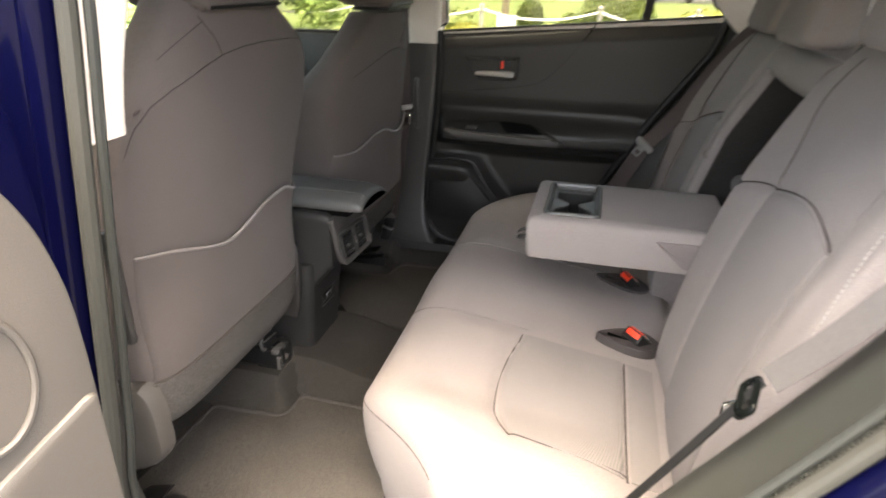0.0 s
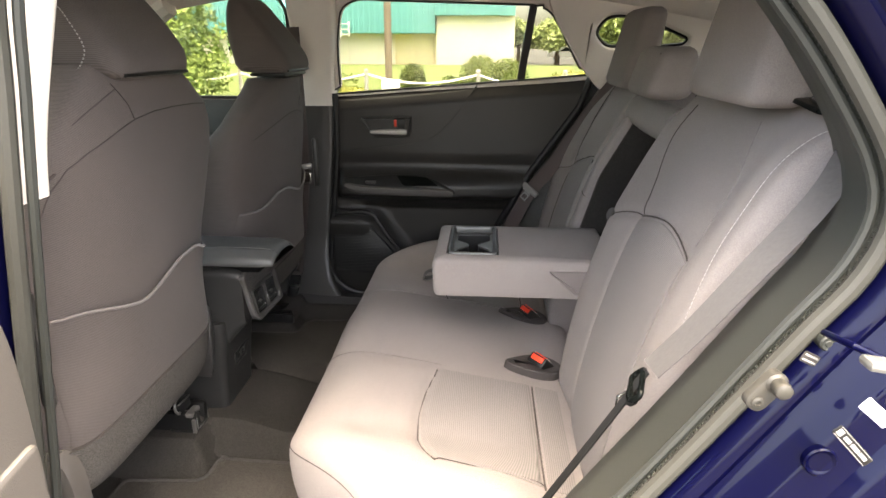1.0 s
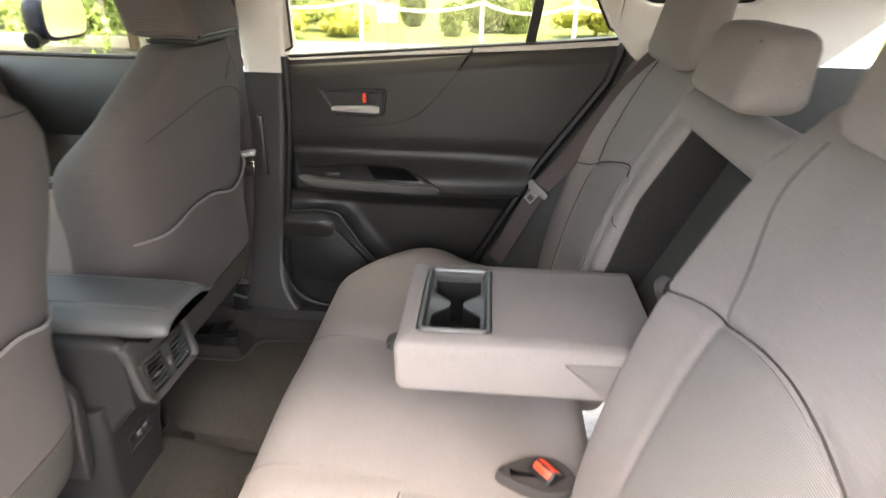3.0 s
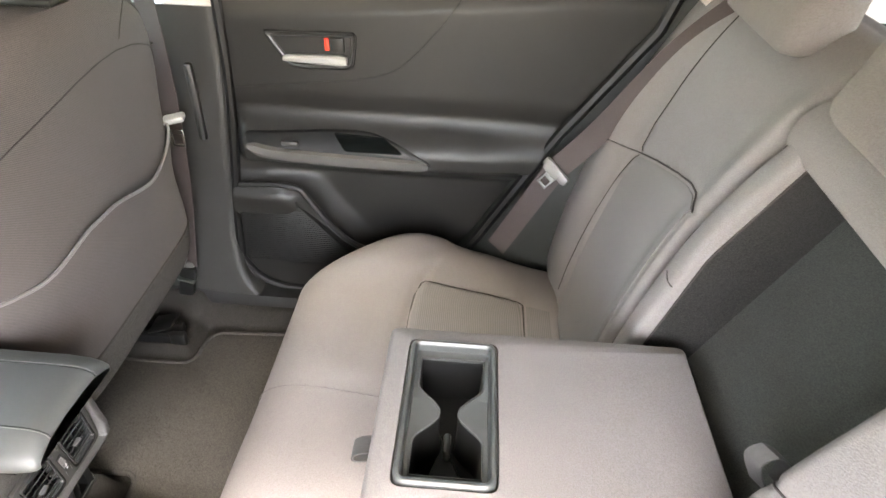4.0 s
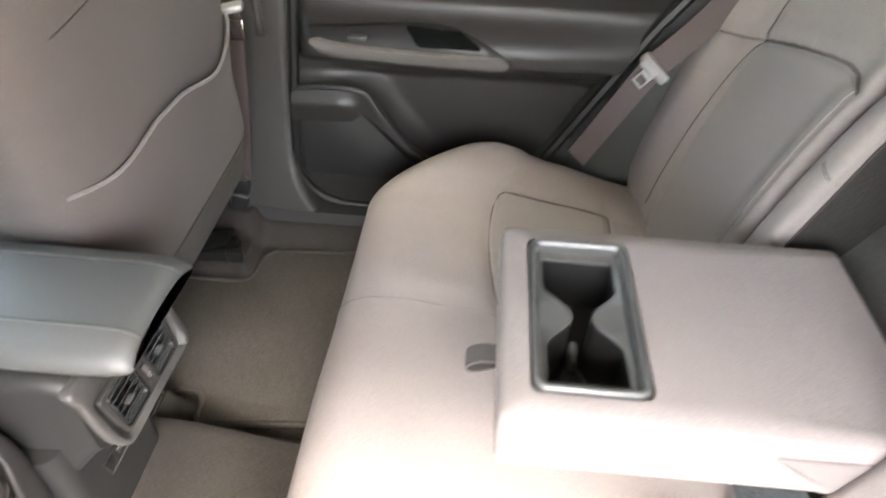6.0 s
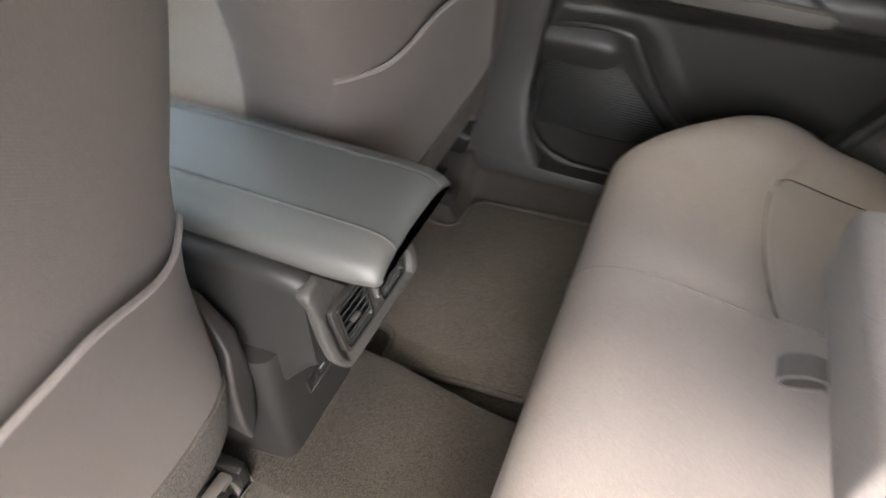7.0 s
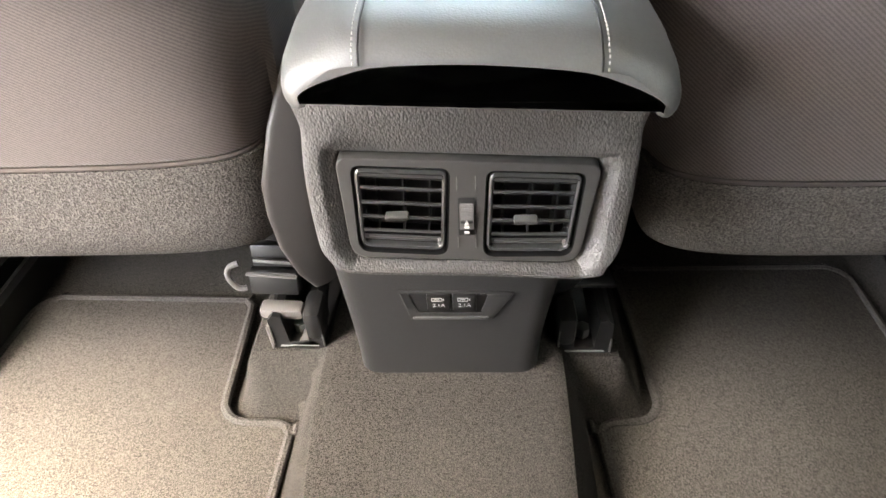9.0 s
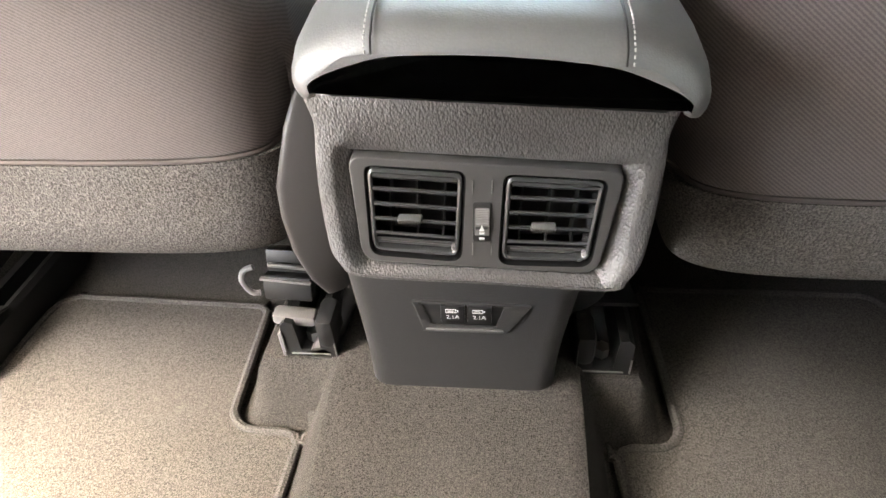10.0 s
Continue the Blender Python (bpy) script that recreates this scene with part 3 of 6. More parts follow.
def cush(x, y, z, groove=True):
    a = abs(x - XC)
    e = bulge(min(x - X0, X1 - x), 0.075)
    up = float(smooth(0.10, 0.22, z))
    dz = 0.026 * float(smooth(0.44, 0.58, a)) * up * float(smooth(0.02, 0.16, y))
    dz += 0.006 * up * math.cos(min(a / 0.2, 1) * math.pi) * float(smooth(0.05, 0.2, y))
    if groove and up > 0.5 and 0.17 < a < 0.62:
        edge = float(smooth(0.18, 0.24, a) * (1 - smooth(0.52, 0.58, a)))
        dz -= edge * (0.009 * math.exp(-(((y - front_seam(x)) / 0.007) ** 2)) + 0.006 * math.exp(-(((y - 0.058) / 0.006) ** 2)))
        dz += edge * 0.006 * float(smooth(front_seam(x), front_seam(x) + 0.04, y)) * float(1 - smooth(0.4, 0.5, y))
    corner = 0.17 * float(smooth(0.46, 0.665, a)) * float(smooth(0.12, 0.52, y))
    zz = 0.10 + (z - 0.10) * (0.70 + 0.30 * e) if z > 0.10 else z
    return (x, y - corner - (1 - e) * 0.03 * (1 if y > 0.3 else 0), zz + dz * e)


xs = np.r_[np.linspace(X0, X0 + 0.08, 14)[:-1], np.linspace(X0 + 0.08, X1 - 0.08, 120), np.linspace(X1 - 0.08, X1, 14)[1:]]
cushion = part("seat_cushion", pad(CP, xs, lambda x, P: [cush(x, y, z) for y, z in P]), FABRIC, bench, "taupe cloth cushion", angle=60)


def ctop(x, y, lift=0.0):
    i = np.searchsorted(CTOP[:, 0], y)
    z = float(np.interp(y, CTOP[:, 0], CTOP[:, 1]))
    p = cush(x, y, z)
    return (p[0], p[1], p[2] + lift)


for s in (-1, 1):
    end = 0.495 if s > 0 else 0.545
    px = [XC + s * a for a in np.linspace(0.205, end, 50)]
    py = np.linspace(0.064, 0.262, 30)
    G = [[ctop(x, y + (front_seam(x) - 0.268) * (y - 0.064) / 0.198, 0.0012 + 0.003 * math.sin(math.pi * (j + 0.5) / 30) ** 0.5) for j, y in enumerate(py)] for x in px]
    part("cushion_insert", sheet(G, 0.012, (0, 0, -1)), RIBBED, bench, "ribbed cloth insert", angle=60)
    part("rear_insert", sheet([[ctop(x, y, 0.0016) for y in np.linspace(-0.0, 0.052, 10)] for x in px], 0.01, (0, 0, -1)), RIBBED, bench, angle=60)
    part("cushion_seam", tube([ctop(XC + s * a, front_seam(XC + s * a), 0.001) for a in np.linspace(0.205, end + 0.004, 60)], 0.0018, 6), SEAM, bench)
    part("cushion_seam", tube([ctop(XC + s * a, 0.058, 0.001) for a in np.linspace(0.205, end + 0.002, 60)], 0.0019, 6), SEAM, bench)
    part("cushion_seam", tube([ctop(XC + s * (end + 0.004 - (0.0 if s > 0 else 0.012 * t)), front_seam(XC + s * end) * (1 - t) + 0.058 * t, 0.0022) for t in np.linspace(0, 1, 40)], 0.0012, 6), SEAM, bench)
    for xx in (0.188,):
        line = [cush(XC + s * xx, y, z) for y, z in curve([(0.262, 0.262), (0.38, 0.2815), (0.44, 0.287), (0.486, 0.281), (0.52, 0.259), (0.533, 0.22), (0.529, 0.15)], 40)]
        part("cushion_seam", tube(line, 0.0007, 6), PIPING, bench)
# welt along the cushion's outer front corner
for s in (-1, 1):
    line = [cush(XC + s * a, 0.525, 0.235) for a in np.linspace(0.36, 0.64, 40)]
    part("cushion_welt", tube([(x, y + 0.004, z) for x, y, z in line], 0.0013, 6), SEAM, bench)


def back(x, s, d):
    return (x, 0.074 - 0.418 * s + 0.908 * d, 0.22 + 0.908 * s + 0.418 * d)


BS = [-0.02, 0.0, 0.035, 0.08, 0.14, 0.25, 0.40, 0.52, 0.63, 0.712, 0.745]
BD = [-0.128, -0.108, -0.086, -0.070, -0.052, -0.026, -0.002, 0.0, -0.006, -0.020, -0.048]
BP = curve([*zip(BS, BD), (0.747, -0.085), (0.725, -0.13), (0.35, -0.16), (0.0, -0.22), (-0.02, -0.19)], 180, loop=True)


FRONT = curve([*zip(BS, BD)], 120)


def arch(a, far=False):
    """Height along the back of the arched seam, a: distance from the bench's middle."""
    if far:
        return float(np.interp(a, [0.20, 0.238, 0.255, 0.275, 0.30, 0.342, 0.42, 0.504, 0.60, 0.68], [0.455, 0.467, 0.473, 0.478, 0.478, 0.468, 0.444, 0.414, 0.375, 0.34]))
    t = (a - 0.29) / 0.27
    return 0.466 + 0.022 * math.sin(math.pi * min(max(t, 0), 1)) + 0.004 * t if a > 0.29 else 0.40 + 0.066 * float(smooth(0.05, 0.29, a))


def back_depth(x, s, d, xi, xo):
    """Shape of a backrest half between its inner edge xi and outer edge xo."""
    a = abs(x - XC)
    ai, ao = abs(xi - XC), abs(xo - XC)
    far = xo > 0
    A0, A1 = (0.240, 0.504) if far else (0.285, 0.565)
    e = bulge(a - ai, 0.03) * bulge(ao - a, 0.07 if xo > 0 else 0.035)
    front = float(smooth(-0.05, -0.01, d - np.interp(s, BS, BD)))
    dd = 0.016 * float(smooth(0.54, 0.63, a)) * front * float(1 - smooth(0.64, 0.73, s))
    dd += 0.012 * float(1 - smooth(ai + 0.02, 0.28, a)) * front * float(1 - smooth(0.62, 0.70, s))
    if front > 0.5:
        g = math.exp(-(((s - arch(a, far)) / 0.007) ** 2)) * float(1 - smooth(0.55, 0.60, a)) * 0.007
        low = float(1 - smooth(0.44, 0.48, s))
        g += low * 0.006 * (math.exp(-(((a - A0) / 0.008) ** 2)) + math.exp(-(((a - A1) / 0.008) ** 2)))
        dd -= g
        if A0 < a < A1 and s < arch(a, far):
            dd += 0.004 * math.sin(math.pi * (a - A0) / (A1 - A0))
    return (d + dd + 0.14) * (0.45 + 0.55 * e) - 0.14


def backrest(xi, xo, label):
    lo, hi = min(xi, xo), max(xi, xo)
    xs = np.r_[np.linspace(lo, lo + 0.07, 14)[:-1], np.linspace(lo + 0.07, hi - 0.07, 76), np.linspace(hi - 0.07, hi, 14)[1:]]
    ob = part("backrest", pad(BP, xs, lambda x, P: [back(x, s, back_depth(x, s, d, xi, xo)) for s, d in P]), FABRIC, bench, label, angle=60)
    sg = 1 if xo > 0 else -1

    def on(a, s, lift=0.0032):
        d = float(np.interp(s, FRONT[:, 0], FRONT[:, 1]))
        x = XC + sg * a
        return back(x, s, back_depth(x, s, d, xi, xo) + lift)

    far = sg > 0
    A0, A1 = (0.246, 0.498) if far else (0.292, 0.558)
    G = [[on(a, 0.012 + (arch(a, far) - 0.018) * t, 0.0015) for t in np.linspace(0, 1, 60)] for a in np.linspace(A0, A1, 40)]
    part("backrest_insert", sheet(G, 0.012, (0, -0.9, -0.4)), RIBBED, ob, "ribbed cloth insert", angle=60)
    part("arched_seam", tube([on(a, arch(a, far), 0.0052) for a in np.linspace(A0 - (0.012 if far else 0.002), A1 + 0.002, 50)], 0.0014, 6), SEAM, ob)
    if far:
        part("side_seam", tube([on(a, arch(a, far)) for a in np.linspace(A1 + 0.002, 0.66, 30)], 0.0011, 6), SEAM, ob)
        part("shoulder_seam", tube([on(a, q, 0.0012) for a, q in curve([(0.506, 0.418), (0.516, 0.49), (0.532, 0.56), (0.540, 0.63), (0.541, 0.69)], 40)], 0.0011, 6), SEAM, ob)
        part("bolster_seam", tube([on(a, q, 0.0010) for a, q in curve([(0.506, 0.412), (0.517, 0.34), (0.527, 0.26), (0.536, 0.15), (0.543, 0.05)], 40)], 0.0009, 6), SEAM, ob)
    else:
        part("side_seam", tube([on(a, arch(a)) for a in np.linspace(abs(xi - XC) + 0.012, 0.29, 24)], 0.0013, 6), SEAM, ob)
        part("side_seam", tube([on(a, s, 0.0008) for a, s in curve([(0.292, 0.468), (0.266, 0.525), (0.222, 0.603), (0.207, 0.688)], 30)], 0.0009, 6), SEAM, ob)
        part("shoulder_crease", tube([on(a, s, 0.0002) for a, s in curve([(0.566, 0.494), (0.552, 0.587), (0.512, 0.654), (0.486, 0.69)], 30)], 0.0006, 6), PIPING, ob)
    if sg < 0:
        pts = curve([on(0.686, 0.712, 0.004), on(0.666, 0.692, 0.004), on(0.656, 0.640, 0.004), on(0.657, 0.567, 0.004), on(0.664, 0.499, 0.004), on(0.680, 0.40, 0.004)], 150)
        dashes = [tube([pts[i], pts[i + 1], pts[i + 2]], 0.0006, 5) for i in range(0, 146, 3)]
        part("white_stitching", merge(*dashes), STITCH, ob, "white dashed stitching")
    return ob


backrest(-0.098, -0.672, "taupe cloth backrest half beside the open door")
backrest(0.238, 0.755, "taupe cloth backrest half beside the closed door")
# middle: frame strip, top bar and carpeted recess behind the folded armrest
part("recess_panel", rings([[back(x, s, d) for s, d in ((0.15, -0.105), (0.665, -0.105), (0.665, -0.13), (0.15, -0.13))] for x in (-0.13, 0.215)]), RECESS, bench, "dark carpeted recess behind the armrest")
strip = curve([(0.02, -0.19), (0.02, -0.095), (0.2, -0.035), (0.45, 0.004), (0.62, -0.01), (0.64, -0.05), (0.62, -0.11), (0.3, -0.14)], 90, loop=True)
part("recess_edge", pad(strip, np.r_[0.192, 0.1935, 0.196, 0.200, 0.206, 0.216, 0.226, 0.232, 0.234], lambda x, P: [back(x, s, d + 0.006 - 0.012 * (1 - bulge(min(x - 0.192, 0.236 - x), 0.012))) for s, d in P]), FABRIC, bench)
# dark felt lining of the recess's side, behind the soft rim
face = [(s, float(np.interp(s, [0.12, 0.2, 0.45, 0.60], [-0.075, -0.047, -0.008, -0.017]))) for s in np.linspace(0.12, 0.612, 30)]
lining = face + [(s, -0.107) for s in np.linspace(0.612, 0.12, 30)]
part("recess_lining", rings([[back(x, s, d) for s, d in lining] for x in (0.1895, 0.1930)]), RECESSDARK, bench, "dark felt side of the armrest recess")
part("strip_cross_seam", tube(curve([back(x, q, d) for x, q, d in ((0.193, 0.386, -0.012), (0.1955, 0.388, 0.002), (0.202, 0.391, 0.0075), (0.214, 0.396, 0.0085))], 16), 0.0009, 6), SEAM, bench)
part("rim_seam", tube([back(0.1900, s, d) for s, d in face], 0.0016, 6), SEAM, bench)
part("strip_seam", tube([back(0.2365, s, float(np.interp(s, [0, 0.2, 0.45, 0.62], [-0.095, -0.033, 0.004, -0.008]))) for s in np.linspace(0.05, 0.62, 40)], 0.0018, 6), SEAM, bench)
barp = curve([(0.60, -0.09), (0.602, -0.02), (0.615, 0.0), (0.645, 0.004), (0.672, -0.012), (0.68, -0.05), (0.67, -0.1)], 60, loop=True)
part("top_bar", pad(barp, np.linspace(-0.115, 0.24, 28), lambda x, P: [back(x, s, d) for s, d in P]), FABRIC, bench, angle=60)


def headrest(x0, x1, z0, z1, y0, name="headrest", lean=0.18, deep=0.085):
    """A padded head restraint: rounded block leaning back."""
    R = []
    H = z1 - z0
    for t in np.r_[0, 0.03, 0.1, 0.2, 0.35, 0.5, 0.65, 0.8, 0.9, 0.96, 1.0]:
        k = bulge(min(t + 0.006, 1.006 - t) * H, 0.024)
        hw = (x1 - x0) / 2 * (1.0 - 0.10 * t) - 0.03 * (1 - k)
        dp = deep / 2 * (1.05 - 0.25 * t) - 0.022 * (1 - k)
        yc = y0 - deep / 2 - lean * t * H
        R.append([(x, y, z0 + t * H) for x, y in rrect((x0 + x1) / 2, yc, hw, dp, min(dp * 0.75, 0.032), 6)])
    ob = part(name, rings(R), FABRIC, bench, "taupe cloth head restraint", angle=50)
    xc = (x0 + x1) / 2
    part("headrest_seam", tube([(x0 + 0.028 + 0.01 * t, y0 + 0.001 - 0.012 - lean * t * H * 0.95, z0 + t * H) for t in np.linspace(0.14, 0.88, 14)], 0.0011, 6), SEAM, ob)
    return ob


headrest(-0.552, -0.258, 0.866, 1.066, -0.168)
headrest(0.338, 0.602, 0.834, 1.045, -0.186)
headrest(-0.066, 0.172, 0.838, 0.945, -0.158, deep=0.095)
sleeve = part("headrest_guide", slab(rrect(0, 0, 0.046, 0.012, 0.011), lambda u, v, h: (-0.572 + u, -0.236 + v, 0.872 + h + 0.12 * u), 0, 0.007, 0.003), GLOSSBLACK, bench)

# folded-down armrest with cup holder, a part of the bench
def armrest_geo():
    def ring(hx0, hx1, y0, y1, r, z, n=8):
        return [(x, y, z) for x, y in rounded([(hx0, y0), (hx1, y0), (hx1, y1), (hx0, y1)], r, n)]

    R = [ring(-0.100, 0.150, -0.10, 0.272, 0.012, 0.403), ring(-0.110, 0.160, -0.12, 0.282, 0.012, 0.406), ring(-0.114, 0.164, -0.12, 0.286, 0.012, 0.416), ring(-0.115, 0.165, -0.12, 0.288, 0.012, 0.478), ring(-0.1125, 0.1625, -0.119, 0.2855, 0.012, 0.489), ring(-0.107, 0.157, -0.115, 0.280, 0.012, 0.4945)]
    R += [ring(-0.084, 0.137, 0.138, 0.258, 0.014, 0.496), ring(-0.083, 0.136, 0.139, 0.257, 0.013, 0.488), ring(-0.083, 0.136, 0.139, 0.257, 0.013, 0.4075)]
    return rings(R)


part("armrest_loop", ribbon(curve([(-0.088, -0.112, 0.560), (-0.084, -0.098, 0.592), (-0.088, -0.106, 0.612), (-0.094, -0.122, 0.604), (-0.092, -0.126, 0.570)], 24), (0.9, 0.35, -0.2), 0.022, 0.002), WEBBING, bench, "grey webbing loop beside the recess")
armrest = part("armrest", armrest_geo(), FABRIC, bench, "padded taupe armrest folded down", angle=50)


def cup_holder():
    cx, cy, hx, hy = 0.0265, 0.198, 0.1085, 0.058

    def R2(P, z):
        return [(x, y, z) for x, y in P]

    out = rrect(cx, cy, hx, hy, 0.018, 10)
    rim = [R2(out, 0.485), R2(out, 0.4970), R2(inset(out, 0.0012), 0.4995), R2(inset(out, 0.0035), 0.5010), R2(inset(out, 0.0065), 0.5005), R2(inset(out, 0.0088), 0.4975), R2(inset(out, 0.0096), 0.494), R2(inset(out, 0.0098), 0.486)]
    ob = part("cup_holder", rings(rim, close=True), CUPGREY, armrest, "dark grey plastic cup holder insert")
    inn = inset(out, 0.0094)

    def waist(P):
        Q = []
        for x, y in P:
            u = abs(x - cx)
            w = 0.0115 + 0.030 * float(smooth(0.002, 0.044, u))
            lim = 0.088
            Q.append((cx + np.clip(x - cx, -lim, lim), cy + np.clip(y - cy, -w, w)))
        return np.array(Q)

    # dense outline so that the waist is smooth
    dense = curve(inn, 160, loop=True)
    hole = waist(dense)
    # grey set lighter than BEZEL for the light on the tray's upward face
    part("tray", rings([R2(dense, 0.487), R2(inset(dense, 0.002), 0.485), R2(hole, 0.483), R2(hole, 0.479)], cap0=False, cap1=False), CUPGREY, ob, "moulded tray with two joined cup wells", angle=40)
    part("cup_well", rings([R2(hole, 0.4795), R2(inset(hole, 0.001), 0.44), R2(inset(hole, 0.003), 0.4095)], cap0=False), BLACK, ob, "black cup wells", angle=40)
    part("tray_edge", tube(R2(hole, 0.4835), 0.0012, 6, loop=True), CUPGREY, ob)
    part("well_bridge", rbox((cx - 0.004, cy, 0.420), (0.030, 0.010, 0.022), 0.004), BEZEL, ob)
    return ob


cup_holder()
part("pull_strap", ribbon(curve([(0.02, 0.282, 0.414), (0.02, 0.300, 0.416), (0.02, 0.316, 0.408), (0.02, 0.319, 0.398), (0.02, 0.308, 0.396), (0.02, 0.284, 0.406)], 30), (1, 0, 0), 0.026, 0.003), WEBBING, armrest, "grey fabric pull tab")
for s, xx in ((-1, -0.1155), (1, 0.1655)):
    P = rounded([(0.03, 0.472), (-0.10, 0.474), (-0.10, 0.455), (-0.045, 0.418), (-0.03, 0.418)], 0.004, 4)
    part("hinge_cover", slab(P, lambda u, v, h: (xx + s * h, u, v), -0.004, 0.003, 0.002), PIPING, armrest)


# ---- belts ----
def buckle(at, name="belt_buckle", turn=0):
    ob = empty(name, at, "black seat belt buckle with red release button in the cushion", "seat belt buckle", "belt buckles on the bench")
    m = Matrix.Translation(at) @ pose(0, 0, 0, 10, 0, turn)

    def f(u, v, h):
        return tuple(m @ Vector((u, v, h)))

    P = curve([(-0.008, 0.074), (0.020, 0.042), (0.038, 0.005), (0.036, -0.040), (0.0, -0.066), (-0.036, -0.045), (-0.046, -0.005), (-0.034, 0.040)], 48, loop=True)
    R = [[f(u, v, h) for u, v in Q] for Q, h in ((P, -0.020), (P, -0.0005), (inset(P, 0.002), 0.0018), (inset(P, 0.005), 0.0022), (inset(P, 0.008), 0.0008), (inset(P, 0.016), 0.0012), (inset(P, 0.024), 0.0020))]
    part("pocket", rings(R), POCKET, ob, "dark sewn pocket in the cushion")
    t = m @ pose(0, -0.016, 0.001, 0, 0, 38) @ pose(0, 0, 0, 34, 0, 0)
    part("housing", rbox((0, 0, 0), (0.046, 0.058, 0.026), 0.004, t), BLACK, ob)
    top = part("release_button", rbox((0, 0, 0), (0.034, 0.026, 0.006), 0.002, t @ pose(0, 0.012, 0.0125, 0, 0, 0)), RED, ob, "bright red button")
    part("button_end", rbox((0, 0, 0), (0.034, 0.005, 0.014), 0.0015, t @ pose(0, 0.0285, 0.004, 0, 0, 0)), RED, top)
    part("slot", rbox((0, 0, 0), (0.028, 0.004, 0.003), 0.0005, t @ pose(0, 0.0315, 0.0105, 0, 0, 0)), BLACK, ob)
    for s in (-1, 1):
        part("button_edge", rbox((0, 0, 0), (0.0016, 0.024, 0.003), 0.0005, t @ pose(s * 0.0185, 0.012, 0.013, 0, 0, 0)), TONGUE, ob)
    return ob


buckle((-0.092, 0.045, 0.232), turn=6)
buckle((0.212, 0.052, 0.222), turn=-4)


def rear_belt(side):
    x = -0.682 if side < 0 else 0.652
    ob = empty("rear_seat_belt", (x, 0.0, 0.3), "taupe webbing seat belt hanging beside the rear backrest", "seat belt", "rear seat belts")
    if side < 0:
        pts = [(-0.667, -0.265, 0.898), (-0.694, -0.225, 0.833), (-0.705, -0.193, 0.776), (-0.708, -0.131, 0.692), (-0.706, -0.078, 0.616), (-0.700, -0.037, 0.561)]
        low = [(-0.69, -0.035, 0.553), (-0.70, 0.0, 0.50), (-0.705, 0.06, 0.40), (-0.70, 0.12, 0.29)]
        tg = (-0.700, -0.026, 0.530)
        sd, w = (0.45, 0.68, 0.50), 0.030
    else:
        pts = [(0.56, -0.25, 0.88), (0.63, -0.16, 0.745), (0.655, -0.055, 0.57), (0.652, 0.02, 0.478)]
        low = [(0.652, 0.022, 0.474), (0.66, 0.075, 0.36), (0.665, 0.12, 0.265)]
        tg = (0.649, 0.017, 0.478)
        sd, w = (0.44, 0.65, 0.51), 0.046
    turn = [np.array(sd) * (1 - t) + np.array((0.80, 0.40, 0.35) if side < 0 else sd) * t for t in smooth(0.2, 1.0, np.linspace(0, 1, 40))]
    part("webbing", ribbon(curve(pts, 40), turn, w, 0.0016), WEBBING if side < 0 else BELTDARK, ob)
    part("lower_webbing", ribbon(curve(low, 30), (0.85, 0.30, 0.25) if side < 0 else (0.30, 0.75, 0.55), 0.010 if side < 0 else 0.046, 0.003), BLACK if side < 0 else BELTDARK, ob)
    m = Matrix.Translation(tg) @ pose(0, 0, 0, -52, 0, 0) @ pose(0, 0, 0, 0, 0, 24 * side)
    if side > 0:
        down = Vector((-0.003, 0.62, -0.78)).normalized()
        wide = Vector(sd)
        wide = (wide - down * wide.dot(down)).normalized()
        up = wide.cross(down)
        m = Matrix((wide, down, up)).transposed().to_4x4()
        m.translation = Vector(tg) + Vector((-0.012, 0.002, 0.008))
        part("tongue_grip", merge(rbox((0, 0, 0), (0.066, 0.020, 0.013), 0.006, m), rbox((0, 0.008, 0), (0.038, 0.018, 0.010), 0.004, m)), TONGUEGREY, ob, "grey plastic tongue grip")
        part("grip_slot", rbox((0, -0.001, 0.0065), (0.050, 0.004, 0.002), 0.0008, m), BLACK, ob)
    else:
        loop = [tuple(m @ Vector((u, v, 0.010 * math.cos(40 * u)))) for u, v in rrect(0.004, -0.002, 0.024, 0.010, 0.008, 6)]
        part("tongue_grip", tube(loop, 0.0040, 8, loop=True), GLOSSBLACK, ob, "gloss black looped tongue grip")
        part("tongue_cover", rbox((0, 0, 0), (0.030, 0.016, 0.010), 0.004, m @ Matrix.Translation((-0.002, 0.012, 0))), BLACK, ob)
    blade = []
    for c, sz in (((-0.010, 0.026, 0), (0.004, 0.030, 0.003)), ((0.010, 0.026, 0), (0.004, 0.030, 0.003)), ((0, 0.039, 0), (0.024, 0.005, 0.003)), ((0, 0.018, 0), (0.024, 0.008, 0.003))):
        blade.append(rbox((0, 0, 0), sz, 0.0008, m @ Matrix.Translation((c[0], c[1], 0.003 * (side > 0)))))
    part("tongue_blade", merge(*blade), STEEL if side > 0 else CHROME, ob, "bright steel tongue")
    return ob


rear_belt(-1), rear_belt(1)

# ---- front seats ----


